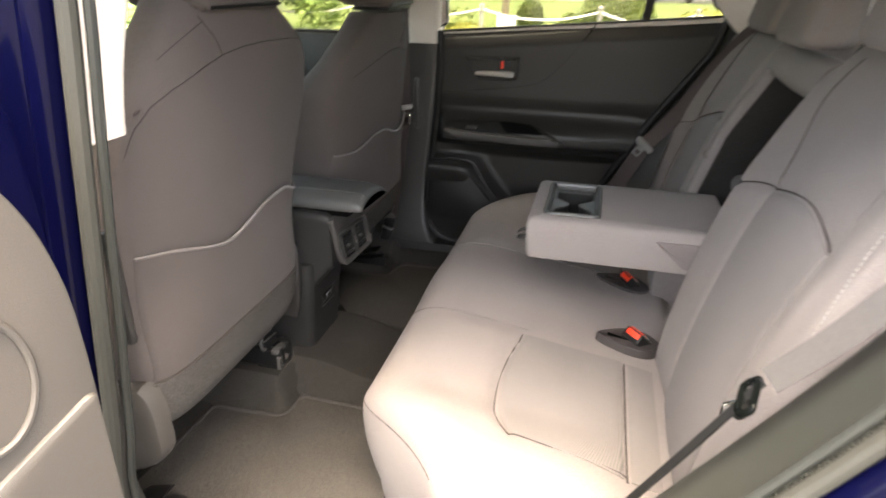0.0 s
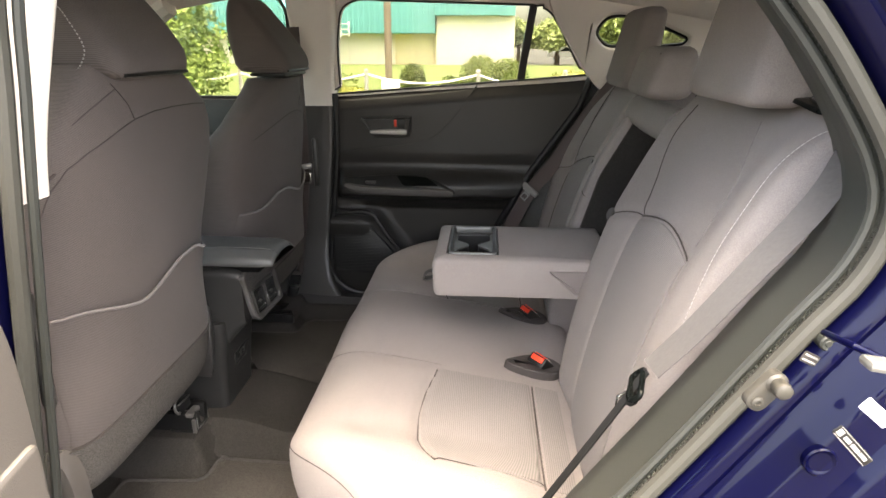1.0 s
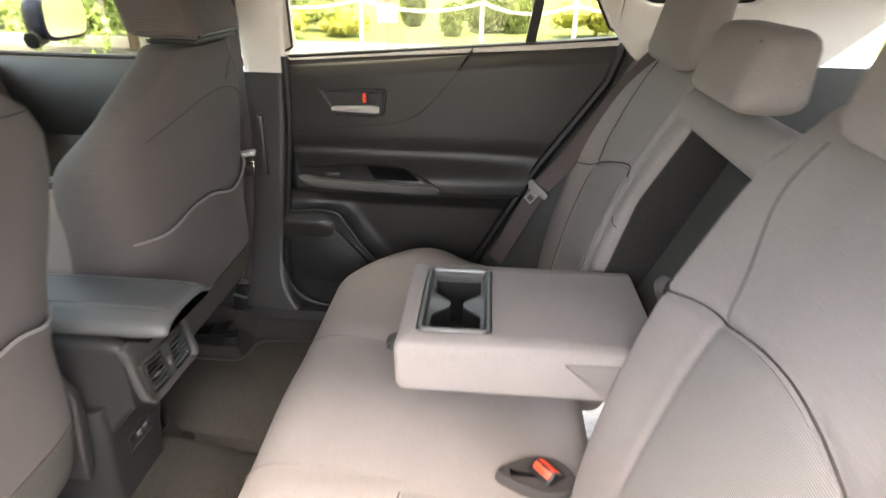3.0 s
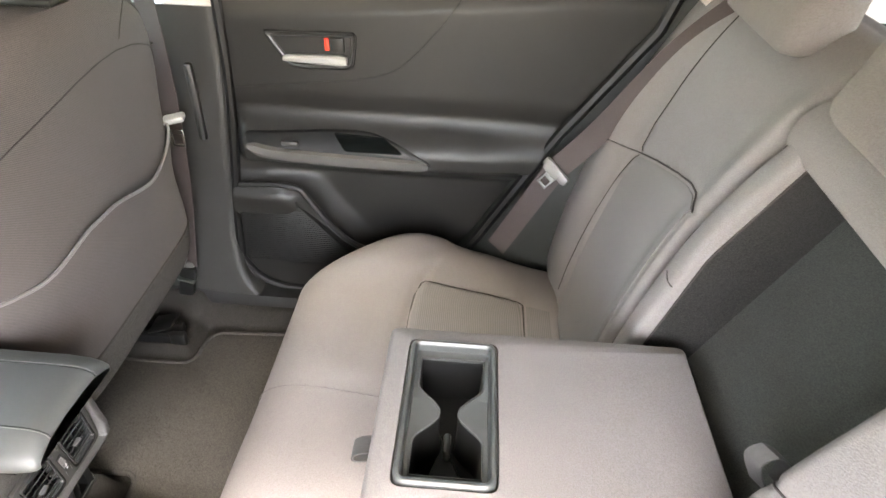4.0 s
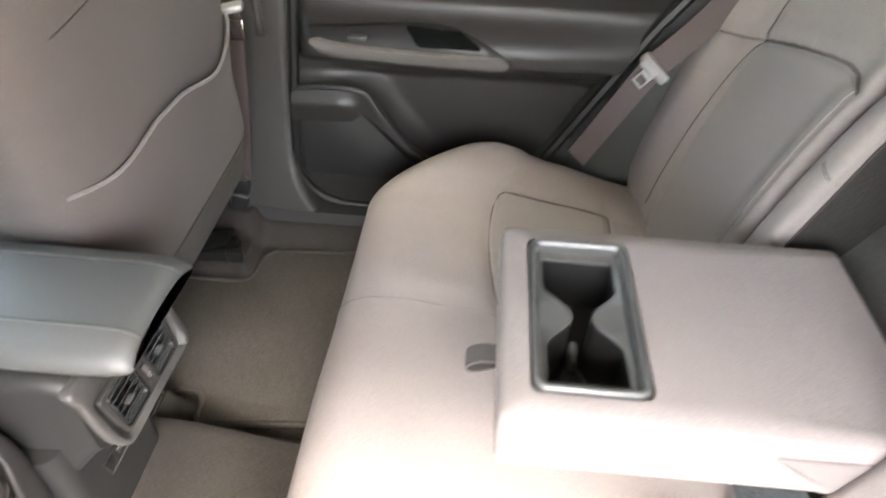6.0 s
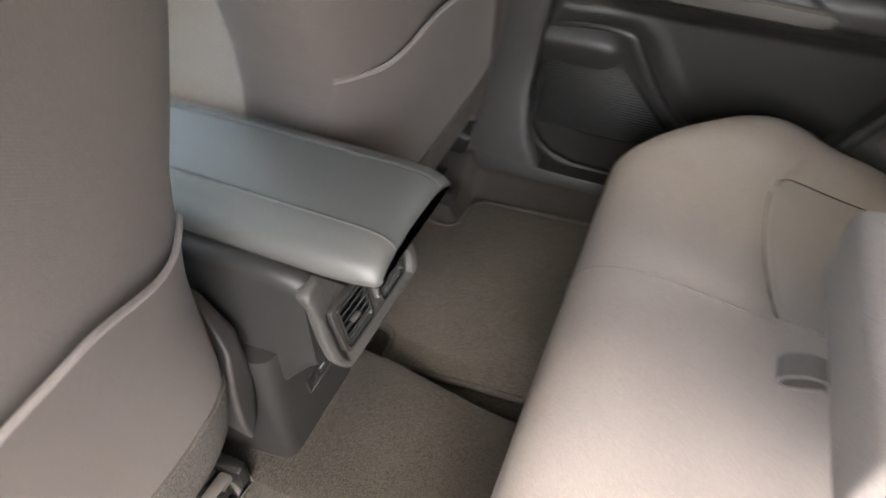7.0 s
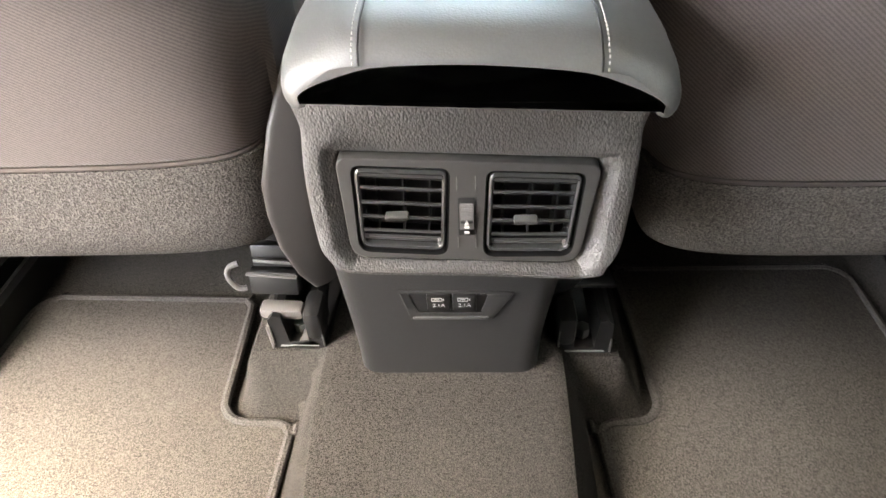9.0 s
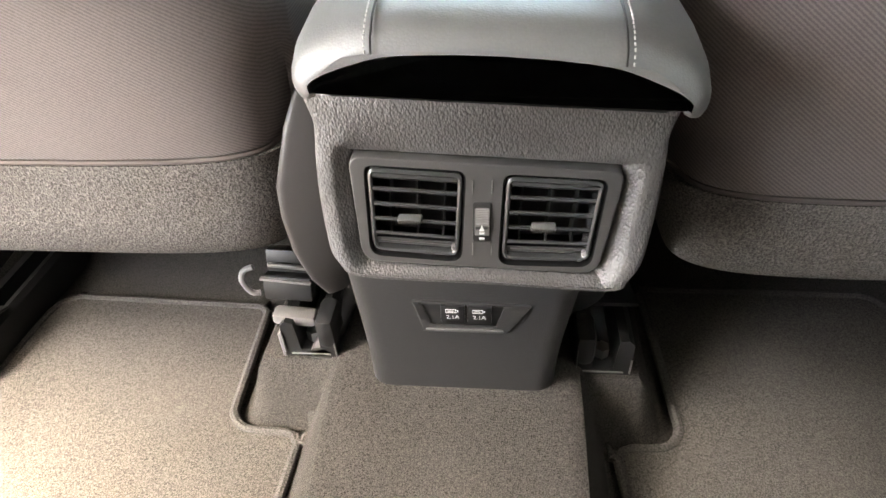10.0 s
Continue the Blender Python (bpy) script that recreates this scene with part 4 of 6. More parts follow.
def front_seat(side, dz):
    cx = 0.385 if side > 0 else -0.395
    ob = empty("front_car_seat", (cx, 1.0, 0.05), "taupe cloth front seat seen from behind, with map pocket", "car seat", "front seats")

    def yb(z):
        return 0.823 - 0.115 * z

    def half(z):
        zz = z - dz
        return float(np.interp(zz, [0.2, 0.28, 0.34, 0.5, 0.6, 0.70, 0.76, 0.80, 0.83, 0.86, 0.885], [0.225, 0.238, 0.245, 0.25, 0.25, 0.24, 0.222, 0.198, 0.172, 0.145, 0.125]))

    def inner_half(z):
        """Half width on the console's side, where the shoulder stands out."""
        return half(z) + float(np.interp(z - dz, [0.34, 0.44, 0.55, 0.64, 0.70, 0.76, 0.80, 0.84, 0.885], [0.006, 0.014, 0.030, 0.062, 0.078, 0.085, 0.078, 0.045, 0.0]))

    def wide(z, u):
        return inner_half(z) if u * side < 0 else half(z)

    low = 0.345 if side < 0 else 0.318  # foot of the cloth

    def depth(z):
        return 0.085 - 0.03 * float(smooth(0.6, 0.86, z - dz))

    def round_of(z):
        return 0.36 + 0.38 * float(smooth(low, low + 0.16, z))

    def section(z, grow=0.0, n=56):
        t = depth(z)
        front = t + 0.075 * float(1 - smooth(0.66, 0.80, z - dz))
        P = []
        for w in np.linspace(0, 2 * math.pi, n, endpoint=False):
            c, s = math.cos(w), math.sin(w)
            k = round_of(z) if s > 0 else 0.55
            u = abs(c) ** k * (1 if c >= 0 else -1)
            v = abs(s) ** round_of(z)
            P.append((cx + (wide(z, u) + grow) * u, yb(z) + t - (t + grow) * v if s > 0 else yb(z) + t + front * v, z))
        return P

    zs = np.r_[np.linspace(low - 0.005, 0.80 + dz, 36), np.linspace(0.81, 0.885, 10) + dz]
    back_part = part("backrest", rings([section(z) for z in zs]), FABRIC_SHADED, ob, "taupe cloth seat back", angle=60)
    # felt-covered base of the back, curling under
    R = []
    for t in np.linspace(0, 1, 12):
        z = low - 0.002 - (0.106 if side < 0 else 0.088) * t
        k = bulge((1 - t) * 0.1, 0.05)
        P = [(x, y + (1 - k) * 0.010 + 0.10 * (1 if y > yb(z) + 0.12 else 0), z) for x, y, _ in section(z, 0.005 - 0.01 * (1 - k))]
        R.append(P)
    part("base_cover", rings(R), FELT, ob, "grey felt cover round the foot of the back")

    def surf(x, z, lift=0.0):
        """The back's rear face."""
        h, t = wide(z, x - cx), depth(z)
        u = min(abs(x - cx) / h, 0.999)
        w = math.acos(u ** (1 / round_of(z)))
        return (x, yb(z) + t - t * math.sin(w) ** round_of(z) - lift, z)

    def pocket_z(x):
        r = (x - cx) * (-side)  # inward is positive
        return 0.543 + dz * 0.2 - 0.018 * math.exp(-(((r + 0.07) / 0.06) ** 2)) + 0.014 * float(smooth(-0.02, 0.08, r)) - 0.03 * float(smooth(0.12, 0.23, r)) + 0.014 * float(smooth(-0.12, -0.22, r))

    px = np.linspace(cx + side * 0.236, cx - side * (inner_half(0.5) - 0.006), 76)
    G = []
    for x in px:
        z1 = pocket_z(x)
        G.append([surf(x, low + 0.003 + (z1 - low - 0.003) * t, 0.003 + 0.010 * t * max(0.0, 1 - (abs(x - cx) / 0.25) ** 4)) for t in np.linspace(0, 1, 26)])
    pocket = part("map_pocket", sheet(G, 0.003, (0, 1, 0)), FABRIC_SHADED, ob, "stretch cloth map pocket", angle=60)
    part("pocket_piping", tube([g[-1] for g in G], 0.0028, 8), PIPING, pocket)
    part("lower_seam", tube([surf(x, low, 0.003) for x in px], 0.002, 6), SEAM, ob)

    def arch_z(x):
        r = (x - cx) * (-side)
        if side > 0:
            return float(np.interp(r, [-0.238, -0.222, -0.196, -0.165, -0.13, -0.095, -0.0425, 0.01, 0.068, 0.144, 0.20, 0.255], [0.635, 0.680, 0.710, 0.728, 0.742, 0.753, 0.762, 0.762, 0.756, 0.7425, 0.731, 0.716]))
        return dz + float(np.interp(r, [-0.238, -0.222, -0.196, -0.165, -0.13, -0.095, -0.058, 0.0, 0.072, 0.16, 0.244], [0.660, 0.715, 0.747, 0.764, 0.777, 0.790, 0.801, 0.808, 0.810, 0.807, 0.800]))

    inward = -side
    part("shoulder_seam", tube(curve([surf(cx + inward * r, arch_z(cx + inward * r), 0.0008) for r in np.linspace(-0.232, 0.255, 70)], 120), 0.0010, 6), SEAM, ob)
    part("yoke_seam", tube(curve([surf(cx + inward * r, z + dz, 0.0006) for r, z in ((-0.058, 0.802), (-0.072, 0.824), (-0.092, 0.845), (-0.104, 0.858))], 24), 0.0008, 6), SEAM, ob)
    part("yoke_seam", tube(curve([surf(cx + inward * r, z + dz, 0.0006) for r, z in ((-0.098, 0.850), (-0.125, 0.836), (-0.150, 0.822), (-0.175, 0.806))], 24), 0.0008, 6), SEAM, ob)
    part("side_tag", rbox(surf(cx + side * 0.212, 0.742 + dz, 0.001), (0.018, 0.003, 0.004), 0.001, pose(0, 0, 0, 0, 20 * side, 0)), SEAM, ob)
    # head restraint, leaning forward
    prof = curve([(0.706, 0.893), (0.704, 0.912), (0.713, 0.935), (0.745, 0.982), (0.785, 1.032), (0.815, 1.068), (0.835, 1.080), (0.856, 1.074), (0.868, 1.045), (0.868, 0.99), (0.858, 0.93), (0.845, 0.892), (0.80, 0.885), (0.72, 0.884)], 80, loop=True)
    hz = 0.0 if side < 0 else -0.022
    xs = np.r_[np.linspace(-0.122, -0.08, 10)[:-1], np.linspace(-0.08, 0.08, 12), np.linspace(0.08, 0.122, 10)[1:]]

    def head(x, P):
        e = bulge(0.1222 - abs(x), 0.04)
        c = np.array((0.79, 0.975))
        return [(cx + x * (1.0 - 0.10 * float(smooth(0.95, 1.07, q[1]))), *(c + (np.array(q) - c) * (0.62 + 0.38 * e) + (0, hz + 0.01))) for q in P]

    hr = part("headrest", pad(prof, xs, head), FABRIC_SHADED, ob, "taupe cloth head restraint", angle=60)
    # black block and bar added as the shade in the gap below the headrest
    part("neck_gap_shade", rbox((cx, 0.765, 0.890 + hz + (0.01 if side < 0 else 0)), (0.196, 0.10, 0.010), 0.004), BLACK, ob)
    part("headrest_crease_shade", tube([(cx + x, 0.7045 + 0.25 * abs(x) ** 1.8, 0.901 + hz) for x in np.linspace(-0.098, 0.098, 20)], 0.0032, 8), BLACK, hr)
    dash = curve([(cx + side * 0.127, 0.76, 0.91 + hz), (cx + side * 0.128, 0.745, 0.94 + hz), (cx + side * 0.122, 0.77, 0.985 + hz), (cx + side * 0.11, 0.79, 1.0 + hz)], 40)
    part("headrest_stitching", merge(*[tube([dash[i], dash[i + 1]], 0.001, 5) for i in range(0, 38, 2)]), STITCH, hr)
    # seat cushion in front and side shields
    R = []
    for y in np.linspace(0.90, 1.32, 16):
        k = bulge(min(y - 0.89, 1.33 - y), 0.05)
        R.append([(x, y, z) for x, z in rrect(cx, 0.35 + 0.06 * (y - 0.8), 0.245 * (0.9 + 0.1 * k), 0.075 * (0.6 + 0.4 * k), 0.05, 6)])
    part("seat_cushion", rings(R), FABRIC, ob, angle=60)
    for s in (side,):
        P = curve([(0.80, 0.20), (0.79, 0.27), (0.80, 0.325), (0.83, 0.34), (0.90, 0.31), (1.2, 0.25), (1.2, 0.17), (0.9, 0.16)], 50, loop=True)
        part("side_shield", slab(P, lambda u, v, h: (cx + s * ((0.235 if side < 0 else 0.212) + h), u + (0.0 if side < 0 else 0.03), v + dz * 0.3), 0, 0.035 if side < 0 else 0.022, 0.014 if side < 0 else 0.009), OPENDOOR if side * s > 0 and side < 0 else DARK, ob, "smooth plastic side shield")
    # inner reclining cover beside the console
    if side < 0:
        R = []
        for z, xa, xb, y0 in ((0.400, -0.128, -0.110, 0.83), (0.36, -0.142, -0.108, 0.800), (0.314, -0.156, -0.110, 0.795), (0.286, -0.158, -0.112, 0.795), (0.25, -0.157, -0.114, 0.798), (0.215, -0.150, -0.118, 0.803), (0.190, -0.142, -0.122, 0.812)):
            R.append([(x, y, z) for x, y in rounded([(xa, y0), (xb, y0 + 0.012), (xb + 0.004, 0.93), (xa + 0.012, 0.93)], [0.008, 0.016, 0.004, 0.004], 6)])
        part("recliner_cover", rings(R), SHIELD, ob, "smooth grey plastic recliner cover", angle=60)
    # piped seam down the inner bolster
    for zlift in (0.0, 0.012):
        part("bolster_seam", tube([(cx - side * (inner_half(z) - 0.002), yb(z) + depth(z) + 0.004 + zlift, z) for z in np.linspace(low + 0.02, 0.70 + dz, 30)], 0.0012, 6), SEAM, ob)
    # seat rails: dark channels with steel lips, brackets and bolts
    for xr, inner in ((cx - side * 0.225, True), (cx + side * 0.215, False)):
        xi = (-0.178 if side < 0 else 0.113) if inner else (0.550 if side > 0 else xr)
        sunk = side > 0 and not inner
        z0 = tunnel(xi, 0.86) - 0.026 * sunk
        y0 = 0.832 + 0.018 * sunk
        rail = part("seat_rail", rings([[(xi + x, y, z0 + z) for x, z in ((-0.027, 0.003), (0.027, 0.003), (0.026, 0.046), (0.020, 0.052), (0.012, 0.050), (0.010, 0.012), (-0.010, 0.012), (-0.012, 0.050), (-0.020, 0.052), (-0.026, 0.046))] for y in (y0, 1.28)]), BLACK, ob, "black steel seat rail")
        part("rail_foot", rings([[(xi + a, y, z0 + h) for a, y in rounded([(-0.030, 0.836), (0.030, 0.836), (0.030, 0.90), (-0.030, 0.90)], 0.008, 5)] for h in (-0.006, 0.004, 0.006)]), BLACK, rail)
        for a, h in ((-0.026, 0.03), (0.026, 0.02)):
            part("rail_lip", rbox((xi + a, y0 - 0.001, z0 + h * 0.8), (0.0016, 0.002, h), 0.0006), STEEL, rail)
        part("rail_edge", rbox((xi, 0.831, z0 + 0.0075), (0.040, 0.002, 0.0012), 0.0004), STEEL, rail)
        part("rail_bolt", tube([(xi, 0.850, z0 + 0.012), (xi, 0.850, z0 + 0.024)], 0.0075, 6), STEEL, rail)
        part("rail_stop", rbox((xi + 0.019 * (1 if side < 0 else -1), 0.848, z0 + 0.036), (0.020, 0.040, 0.040), 0.008), BLACK, rail)
        if side < 0 and inner:
            part("track_bar", rbox((xi - 0.013, 0.846, 0.1265), (0.044, 0.018, 0.014), 0.005, pose(0, 0, 0, 0, 4, 0)), STRIP, rail, "pale grey plastic bar")
            part("track_plate", rbox((xi - 0.020, 0.866, 0.148), (0.050, 0.014, 0.026), 0.002, pose(0, 0, 0, -16, 0, -3)), BLACK, rail)
            part("track_plate", rbox((xi - 0.018, 0.880, 0.172), (0.046, 0.014, 0.024), 0.002, pose(0, 0, 0, -18, 0, -3)), BLACK, rail)
            part("plate_edge", rbox((xi - 0.020, 0.860, 0.1605), (0.052, 0.004, 0.0024), 0.0006, pose(0, 0, 0, 0, 3, -3)), PALE, rail)
            part("plate_edge", rbox((xi - 0.018, 0.868, 0.1725), (0.040, 0.004, 0.0040), 0.0012, pose(0, 0, 0, 0, 3, -3)), STEEL, rail)
            part("release_tab", tube(curve([(xi - 0.050, 0.862, 0.176), (xi - 0.060, 0.860, 0.172), (xi - 0.063, 0.858, 0.160), (xi - 0.056, 0.856, 0.148), (xi - 0.048, 0.858, 0.146)], 20), 0.003, 8), PALE, rail)
            part("track_cover", rings([[(xi + a + 0.30 * (y - 0.84), y, 0.072 + b + 0.45 * (y - 0.84)) for a, b in rounded([(0.000, 0.0), (0.020, 0.0), (0.024, 0.020), (0.014, 0.028), (0.002, 0.026)], 0.005, 4)] for y in (0.832, 0.842, 0.93)]), SHIELD, rail, "smooth grey track cover")
            part("track_bracket", merge(rbox((xi - 0.029, 0.838, 0.096), (0.005, 0.010, 0.034), 0.0016), rbox((xi - 0.023, 0.838, 0.112), (0.014, 0.010, 0.004), 0.0015)), STRIP, rail, "grey steel bracket")
        else:
            part("track_plate", rbox((xi, 0.885, z0 + 0.066), (0.056, 0.06, 0.004), 0.001, pose(0, 0, 0, -18, 0, 0)), BLACK, rail)
    return ob


front_seat(-1, 0.032)
front_seat(1, -0.028)

# belt of the front seat on the far pillar
fb = empty("front_seat_belt", (0.66, 0.80, 0.15), "dark webbing seat belt on the centre pillar", "seat belt")
part("webbing", ribbon(curve([(0.66, 0.80, 1.0), (0.655, 0.795, 0.8), (0.645, 0.79, 0.6), (0.645, 0.805, 0.4), (0.655, 0.845, 0.158)], 50), (0.3, 0.95, 0), 0.046, 0.0016), BELTDARK, fb)
part("tongue_grip", rbox((0.625, 0.778, 0.555), (0.03, 0.042, 0.013), 0.005, pose(0, 0, 0, -10, 0, 15)), TONGUE, fb)
tongue = [rbox((0.615, 0.773 + a, 0.518 + b), s, 0.001) for a, b, s in ((-0.011, 0, (0.003, 0.005, 0.036)), (0.011, 0, (0.003, 0.005, 0.036)), (0, -0.016, (0.003, 0.026, 0.006)), (0, 0.014, (0.003, 0.026, 0.01)))]
part("tongue_blade", merge(*tongue), CHROME, fb)
part("anchor_cap", rbox((0.655, 0.849, 0.160), (0.016, 0.034, 0.018), 0.005), STRIP, fb, "grey plastic cap")
part("anchor", rbox((0.655, 0.853, 0.134), (0.018, 0.040, 0.036), 0.006, pose(0, 0, 0, 14, 0, 0)), BLACK, fb)
part("anchor_ring", rbox((0.652, 0.859, 0.113), (0.020, 0.042, 0.005), 0.002, pose(0, 0, 0, 14, 0, 0)), STEEL, fb, "steel ring")
part("anchor_foot", rbox((0.655, 0.866, 0.084), (0.020, 0.040, 0.050), 0.008, pose(0, 0, 0, 14, 0, 0)), BLACK, fb)
part("anchor_plate", rbox((0.652, 0.874, 0.054), (0.030, 0.070, 0.010), 0.003), PALE, fb, "pale steel foot plate")

# ---- centre console ----
console = empty("centre_console", (0.0, 0.9, 0.09), "dark grained centre console with rear air vents", "console")


def yface(z):
    return 0.7215 - 0.2 * (0.38 - z)


R = []
for y, w, z0, z1 in ((0.7385, 0.0935, 0.306, 0.434), (0.752, 0.0955, 0.296, 0.442), (0.785, 0.0975, 0.255, 0.446), (0.83, 0.10, 0.17, 0.446), (0.92, 0.10, 0.06, 0.446), (1.2, 0.10, 0.06, 0.44), (1.5, 0.11, 0.06, 0.44)):
    R.append([(0.002 + x, y, z) for x, z in rrect(0, (z0 + z1) / 2, w, (z1 - z0) / 2, 0.02, 5)])
part("console_body", rings(R), DARK, console)
# lid: padded, overhanging, stitched
lidrow = []


def lid_shape(y):
    """Half width, top, lip and hanging edge of the lid's section."""
    w = float(np.interp(y, [0.664, 0.669, 0.675, 0.69, 0.72, 0.9, 1.05, 1.08], [0.081, 0.084, 0.0862, 0.089, 0.091, 0.091, 0.0875, 0.0815]))
    top = float(np.interp(y, [0.664, 0.667, 0.670, 0.675, 0.682, 0.69, 0.72, 0.9, 1.05, 1.08], [0.4770, 0.4790, 0.4812, 0.4838, 0.4856, 0.4868, 0.4880, 0.489, 0.487, 0.475]))
    return w, top, 0.4665, 0.4495


for y, d in ((0.6640, 0.0042), (0.6643, 0.0030), (0.6652, 0.0016), (0.6668, 0.0006), (0.6690, 0.0), (0.6720, 0.0), (0.676, 0.0), (0.682, 0.0), (0.69, 0.0), (0.72, 0.0), (0.9, 0.0), (1.05, 0.0), (1.08, 0.0)):
    w, top, lip, low = lid_shape(y)
    e = top - 0.004
    P = curve([(-w + 0.002, low), (-w, low + 0.008), (-w + 0.006, low + 0.6 * (e - low)), (-w + 0.020, low + 0.86 * (e - low)), (-w + 0.040, e + 0.002), (0, top), (w - 0.040, e + 0.002), (w - 0.020, low + 0.86 * (e - low)), (w - 0.006, low + 0.6 * (e - low)), (w, low + 0.008), (w - 0.002, low), (w - 0.008, low + 0.001), (w - 0.0115, low + 0.45 * (lip - low)), (w - 0.019, low + 0.84 * (lip - low)), (w - 0.030, lip), (0, lip), (-w + 0.030, lip), (-w + 0.019, low + 0.84 * (lip - low)), (-w + 0.0115, low + 0.45 * (lip - low)), (-w + 0.008, low + 0.001)], 120, loop=True)
    lidrow.append([(0.0075 + x, y, z - 0.0035 - 0.055 * x) for x, z in inset(P, d)])
lid = part("armrest_lid", rings(lidrow), LIDVINYL, console, "padded dark grey vinyl lid", angle=50)


def lid_top(x, y):
    t = lid_shape(y)[1]
    return (0.0075 + x, y, t - 0.0012 - 0.0035 - 0.055 * x)


for s in (-1, 1):
    xx = s * 0.0515
    pts = curve([(0.0075 + xx, 0.6637, 0.468 - 0.055 * xx)] + [lid_top(xx, y) for y in (0.6655, 0.668, 0.675, 0.69, 0.72, 0.75, 0.82, 0.9, 1.0, 1.05)], 190)
    part("stitch_groove", tube([(x - 0.0025 * s, y, z - 0.0002) for x, y, z in pts], 0.0005, 5), BLACK, lid)
    pts = curve(pts, 300)
    part("lid_stitching", merge(*[tube([pts[i], pts[i + 1]], 0.00038, 5) for i in range(0, 298, 2)]), STITCH, lid, "white dashed stitching")
# fills the gap under the lid; its shade is put into the colour
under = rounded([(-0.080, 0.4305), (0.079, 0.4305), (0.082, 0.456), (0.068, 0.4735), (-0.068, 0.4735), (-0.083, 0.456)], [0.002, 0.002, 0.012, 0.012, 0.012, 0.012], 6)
part("lid_underside", rings([[(0.007 + x, 0.676 + 0.58 * (0.4735 - z) if y < 0.9 else y, z - 0.055 * x) for x, z in under] for y in (0.69, 1.0)]), GAPSHADE, console, "near-black panel for the shade under the lid")

# rear face: grained surround, satin panel with two openings, louvres behind them
OUT = curve([(-0.089, 0.432), (0.0, 0.4305), (0.093, 0.426), (0.0968, 0.396), (0.0962, 0.3594), (0.0928, 0.331), (0.0853, 0.3165), (0.0731, 0.3090), (0.0022, 0.3115), (-0.0708, 0.3140), (-0.0865, 0.3225), (-0.0925, 0.336), (-0.0945, 0.370), (-0.0925, 0.4026)], 240, loop=True)
PANEL = rounded([(-0.0755, 0.3880), (0.0772, 0.3803), (0.0675, 0.3170), (-0.0722, 0.3225)], [0.008, 0.008, 0.011, 0.011], 8)


def same_count(P, n, at=None):
    """An outline cut at n even angles round a middle point, so that two outlines can be skinned."""
    P = curve(P, 900, loop=True)
    c = P.mean(0) if at is None else np.array(at)
    a = np.arctan2(P[:, 1] - c[1], P[:, 0] - c[0])
    r = np.hypot(P[:, 0] - c[0], P[:, 1] - c[1])
    k = np.argsort(a)
    w = np.linspace(-math.pi, math.pi, n, endpoint=False)
    rr = np.interp(w, a[k], r[k], period=2 * math.pi)
    return np.stack([c[0] + rr * np.cos(w), c[1] + rr * np.sin(w)], 1)


def face(u, v, h):
    return (u, yface(v) - h, v)


def lip(v):
    """How far the lower rim of the surround stands out."""
    return 0.006 * float(smooth(0.345, 0.312, v)) + 0.002 * float(smooth(0.40, 0.43, v))


def fill(loops, f, h):
    """A flat face between an outline and the openings in it."""
    bm = bmesh.new()
    edges = []
    for loop in loops:
        vs = [bm.verts.new(f(u, v, h)) for u, v in loop]
        edges += [bm.edges.new((a, b)) for a, b in zip(vs, vs[1:] + vs[:1])]
    bmesh.ops.triangle_fill(bm, use_beauty=True, use_dissolve=False, edges=edges)
    bm.verts.index_update()
    geo = [tuple(v.co) for v in bm.verts], [tuple(v.index for v in q.verts) for q in bm.faces]
    bm.free()
    return geo


OUTER, INNER = same_count(OUT, 240, (0.0, 0.354)), same_count(inset(PANEL, -0.0012), 240, (0.0, 0.354))


def between(t):
    return OUTER + (INNER - OUTER) * t


R = [[face(u, v, -0.012) for u, v in inset(OUTER, 0.0015)], [face(u, v, -0.003 + lip(v)) for u, v in OUTER], [face(u, v, -0.0008 + lip(v)) for u, v in inset(OUTER, 0.0012)], [face(u, v, lip(v)) for u, v in inset(OUTER, 0.0035)]]
R += [[face(u, v, h + k * lip(v)) for u, v in between(t)] for t, h, k in ((0.45, 0.0004, 0.75), (0.60, -0.0002, 0.5), (0.72, -0.0030, 0.3), (0.94, -0.0042, 0.0), (1.0, -0.0055, 0.0))]
R.append([face(u, v, -0.02) for u, v in INNER])
part("vent_surround", rings(R, False, False), GRAINED, console, "grained plastic surround", angle=50)

# openings in the panel and the louvre frames in them, by their corners
RECESSES = {-1: [(-0.0668, 0.3832), (-0.0092, 0.3799), (-0.0122, 0.3232), (-0.0672, 0.3268)], 1: [(0.0112, 0.3785), (0.0685, 0.3758), (0.0632, 0.3216), (0.0088, 0.3220)]}
FRAMES = {-1: [(-0.0650, 0.3812), (-0.0106, 0.3780), (-0.0136, 0.3262), (-0.0655, 0.3296)], 1: [(0.0130, 0.3768), (0.0668, 0.3742), (0.0616, 0.3246), (0.0106, 0.3250)]}
HOLES = {k: rounded(P, [0.006, 0.006, 0.008, 0.008], 8) for k, P in RECESSES.items()}
top = inset(PANEL, 0.0012)
plate_geo = fill([top, HOLES[-1], HOLES[1]], face, 0.0)
rim = rings([[face(u, v, h) for u, v in Q] for Q, h in ((PANEL, -0.012), (PANEL, -0.0012), (inset(PANEL, 0.0004), -0.0003), (top, 0.0))], False, False)
walls = [rings([[face(u, v, h) for u, v in Q] for Q, h in ((P, 0.0), (inset(P, 0.0008), -0.0010), (inset(P, 0.0012), -0.014))], False, False) for P in HOLES.values()]
vent_panel = part("vent_panel", merge(plate_geo, rim), VENTPANEL, console, "satin dark grey vent panel")
# opening walls blackened to paint the shadow line round each louvre frame
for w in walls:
    part("vent_opening", w, GAPSHADE, vent_panel, "opening edge blackened for the shade in the gap")


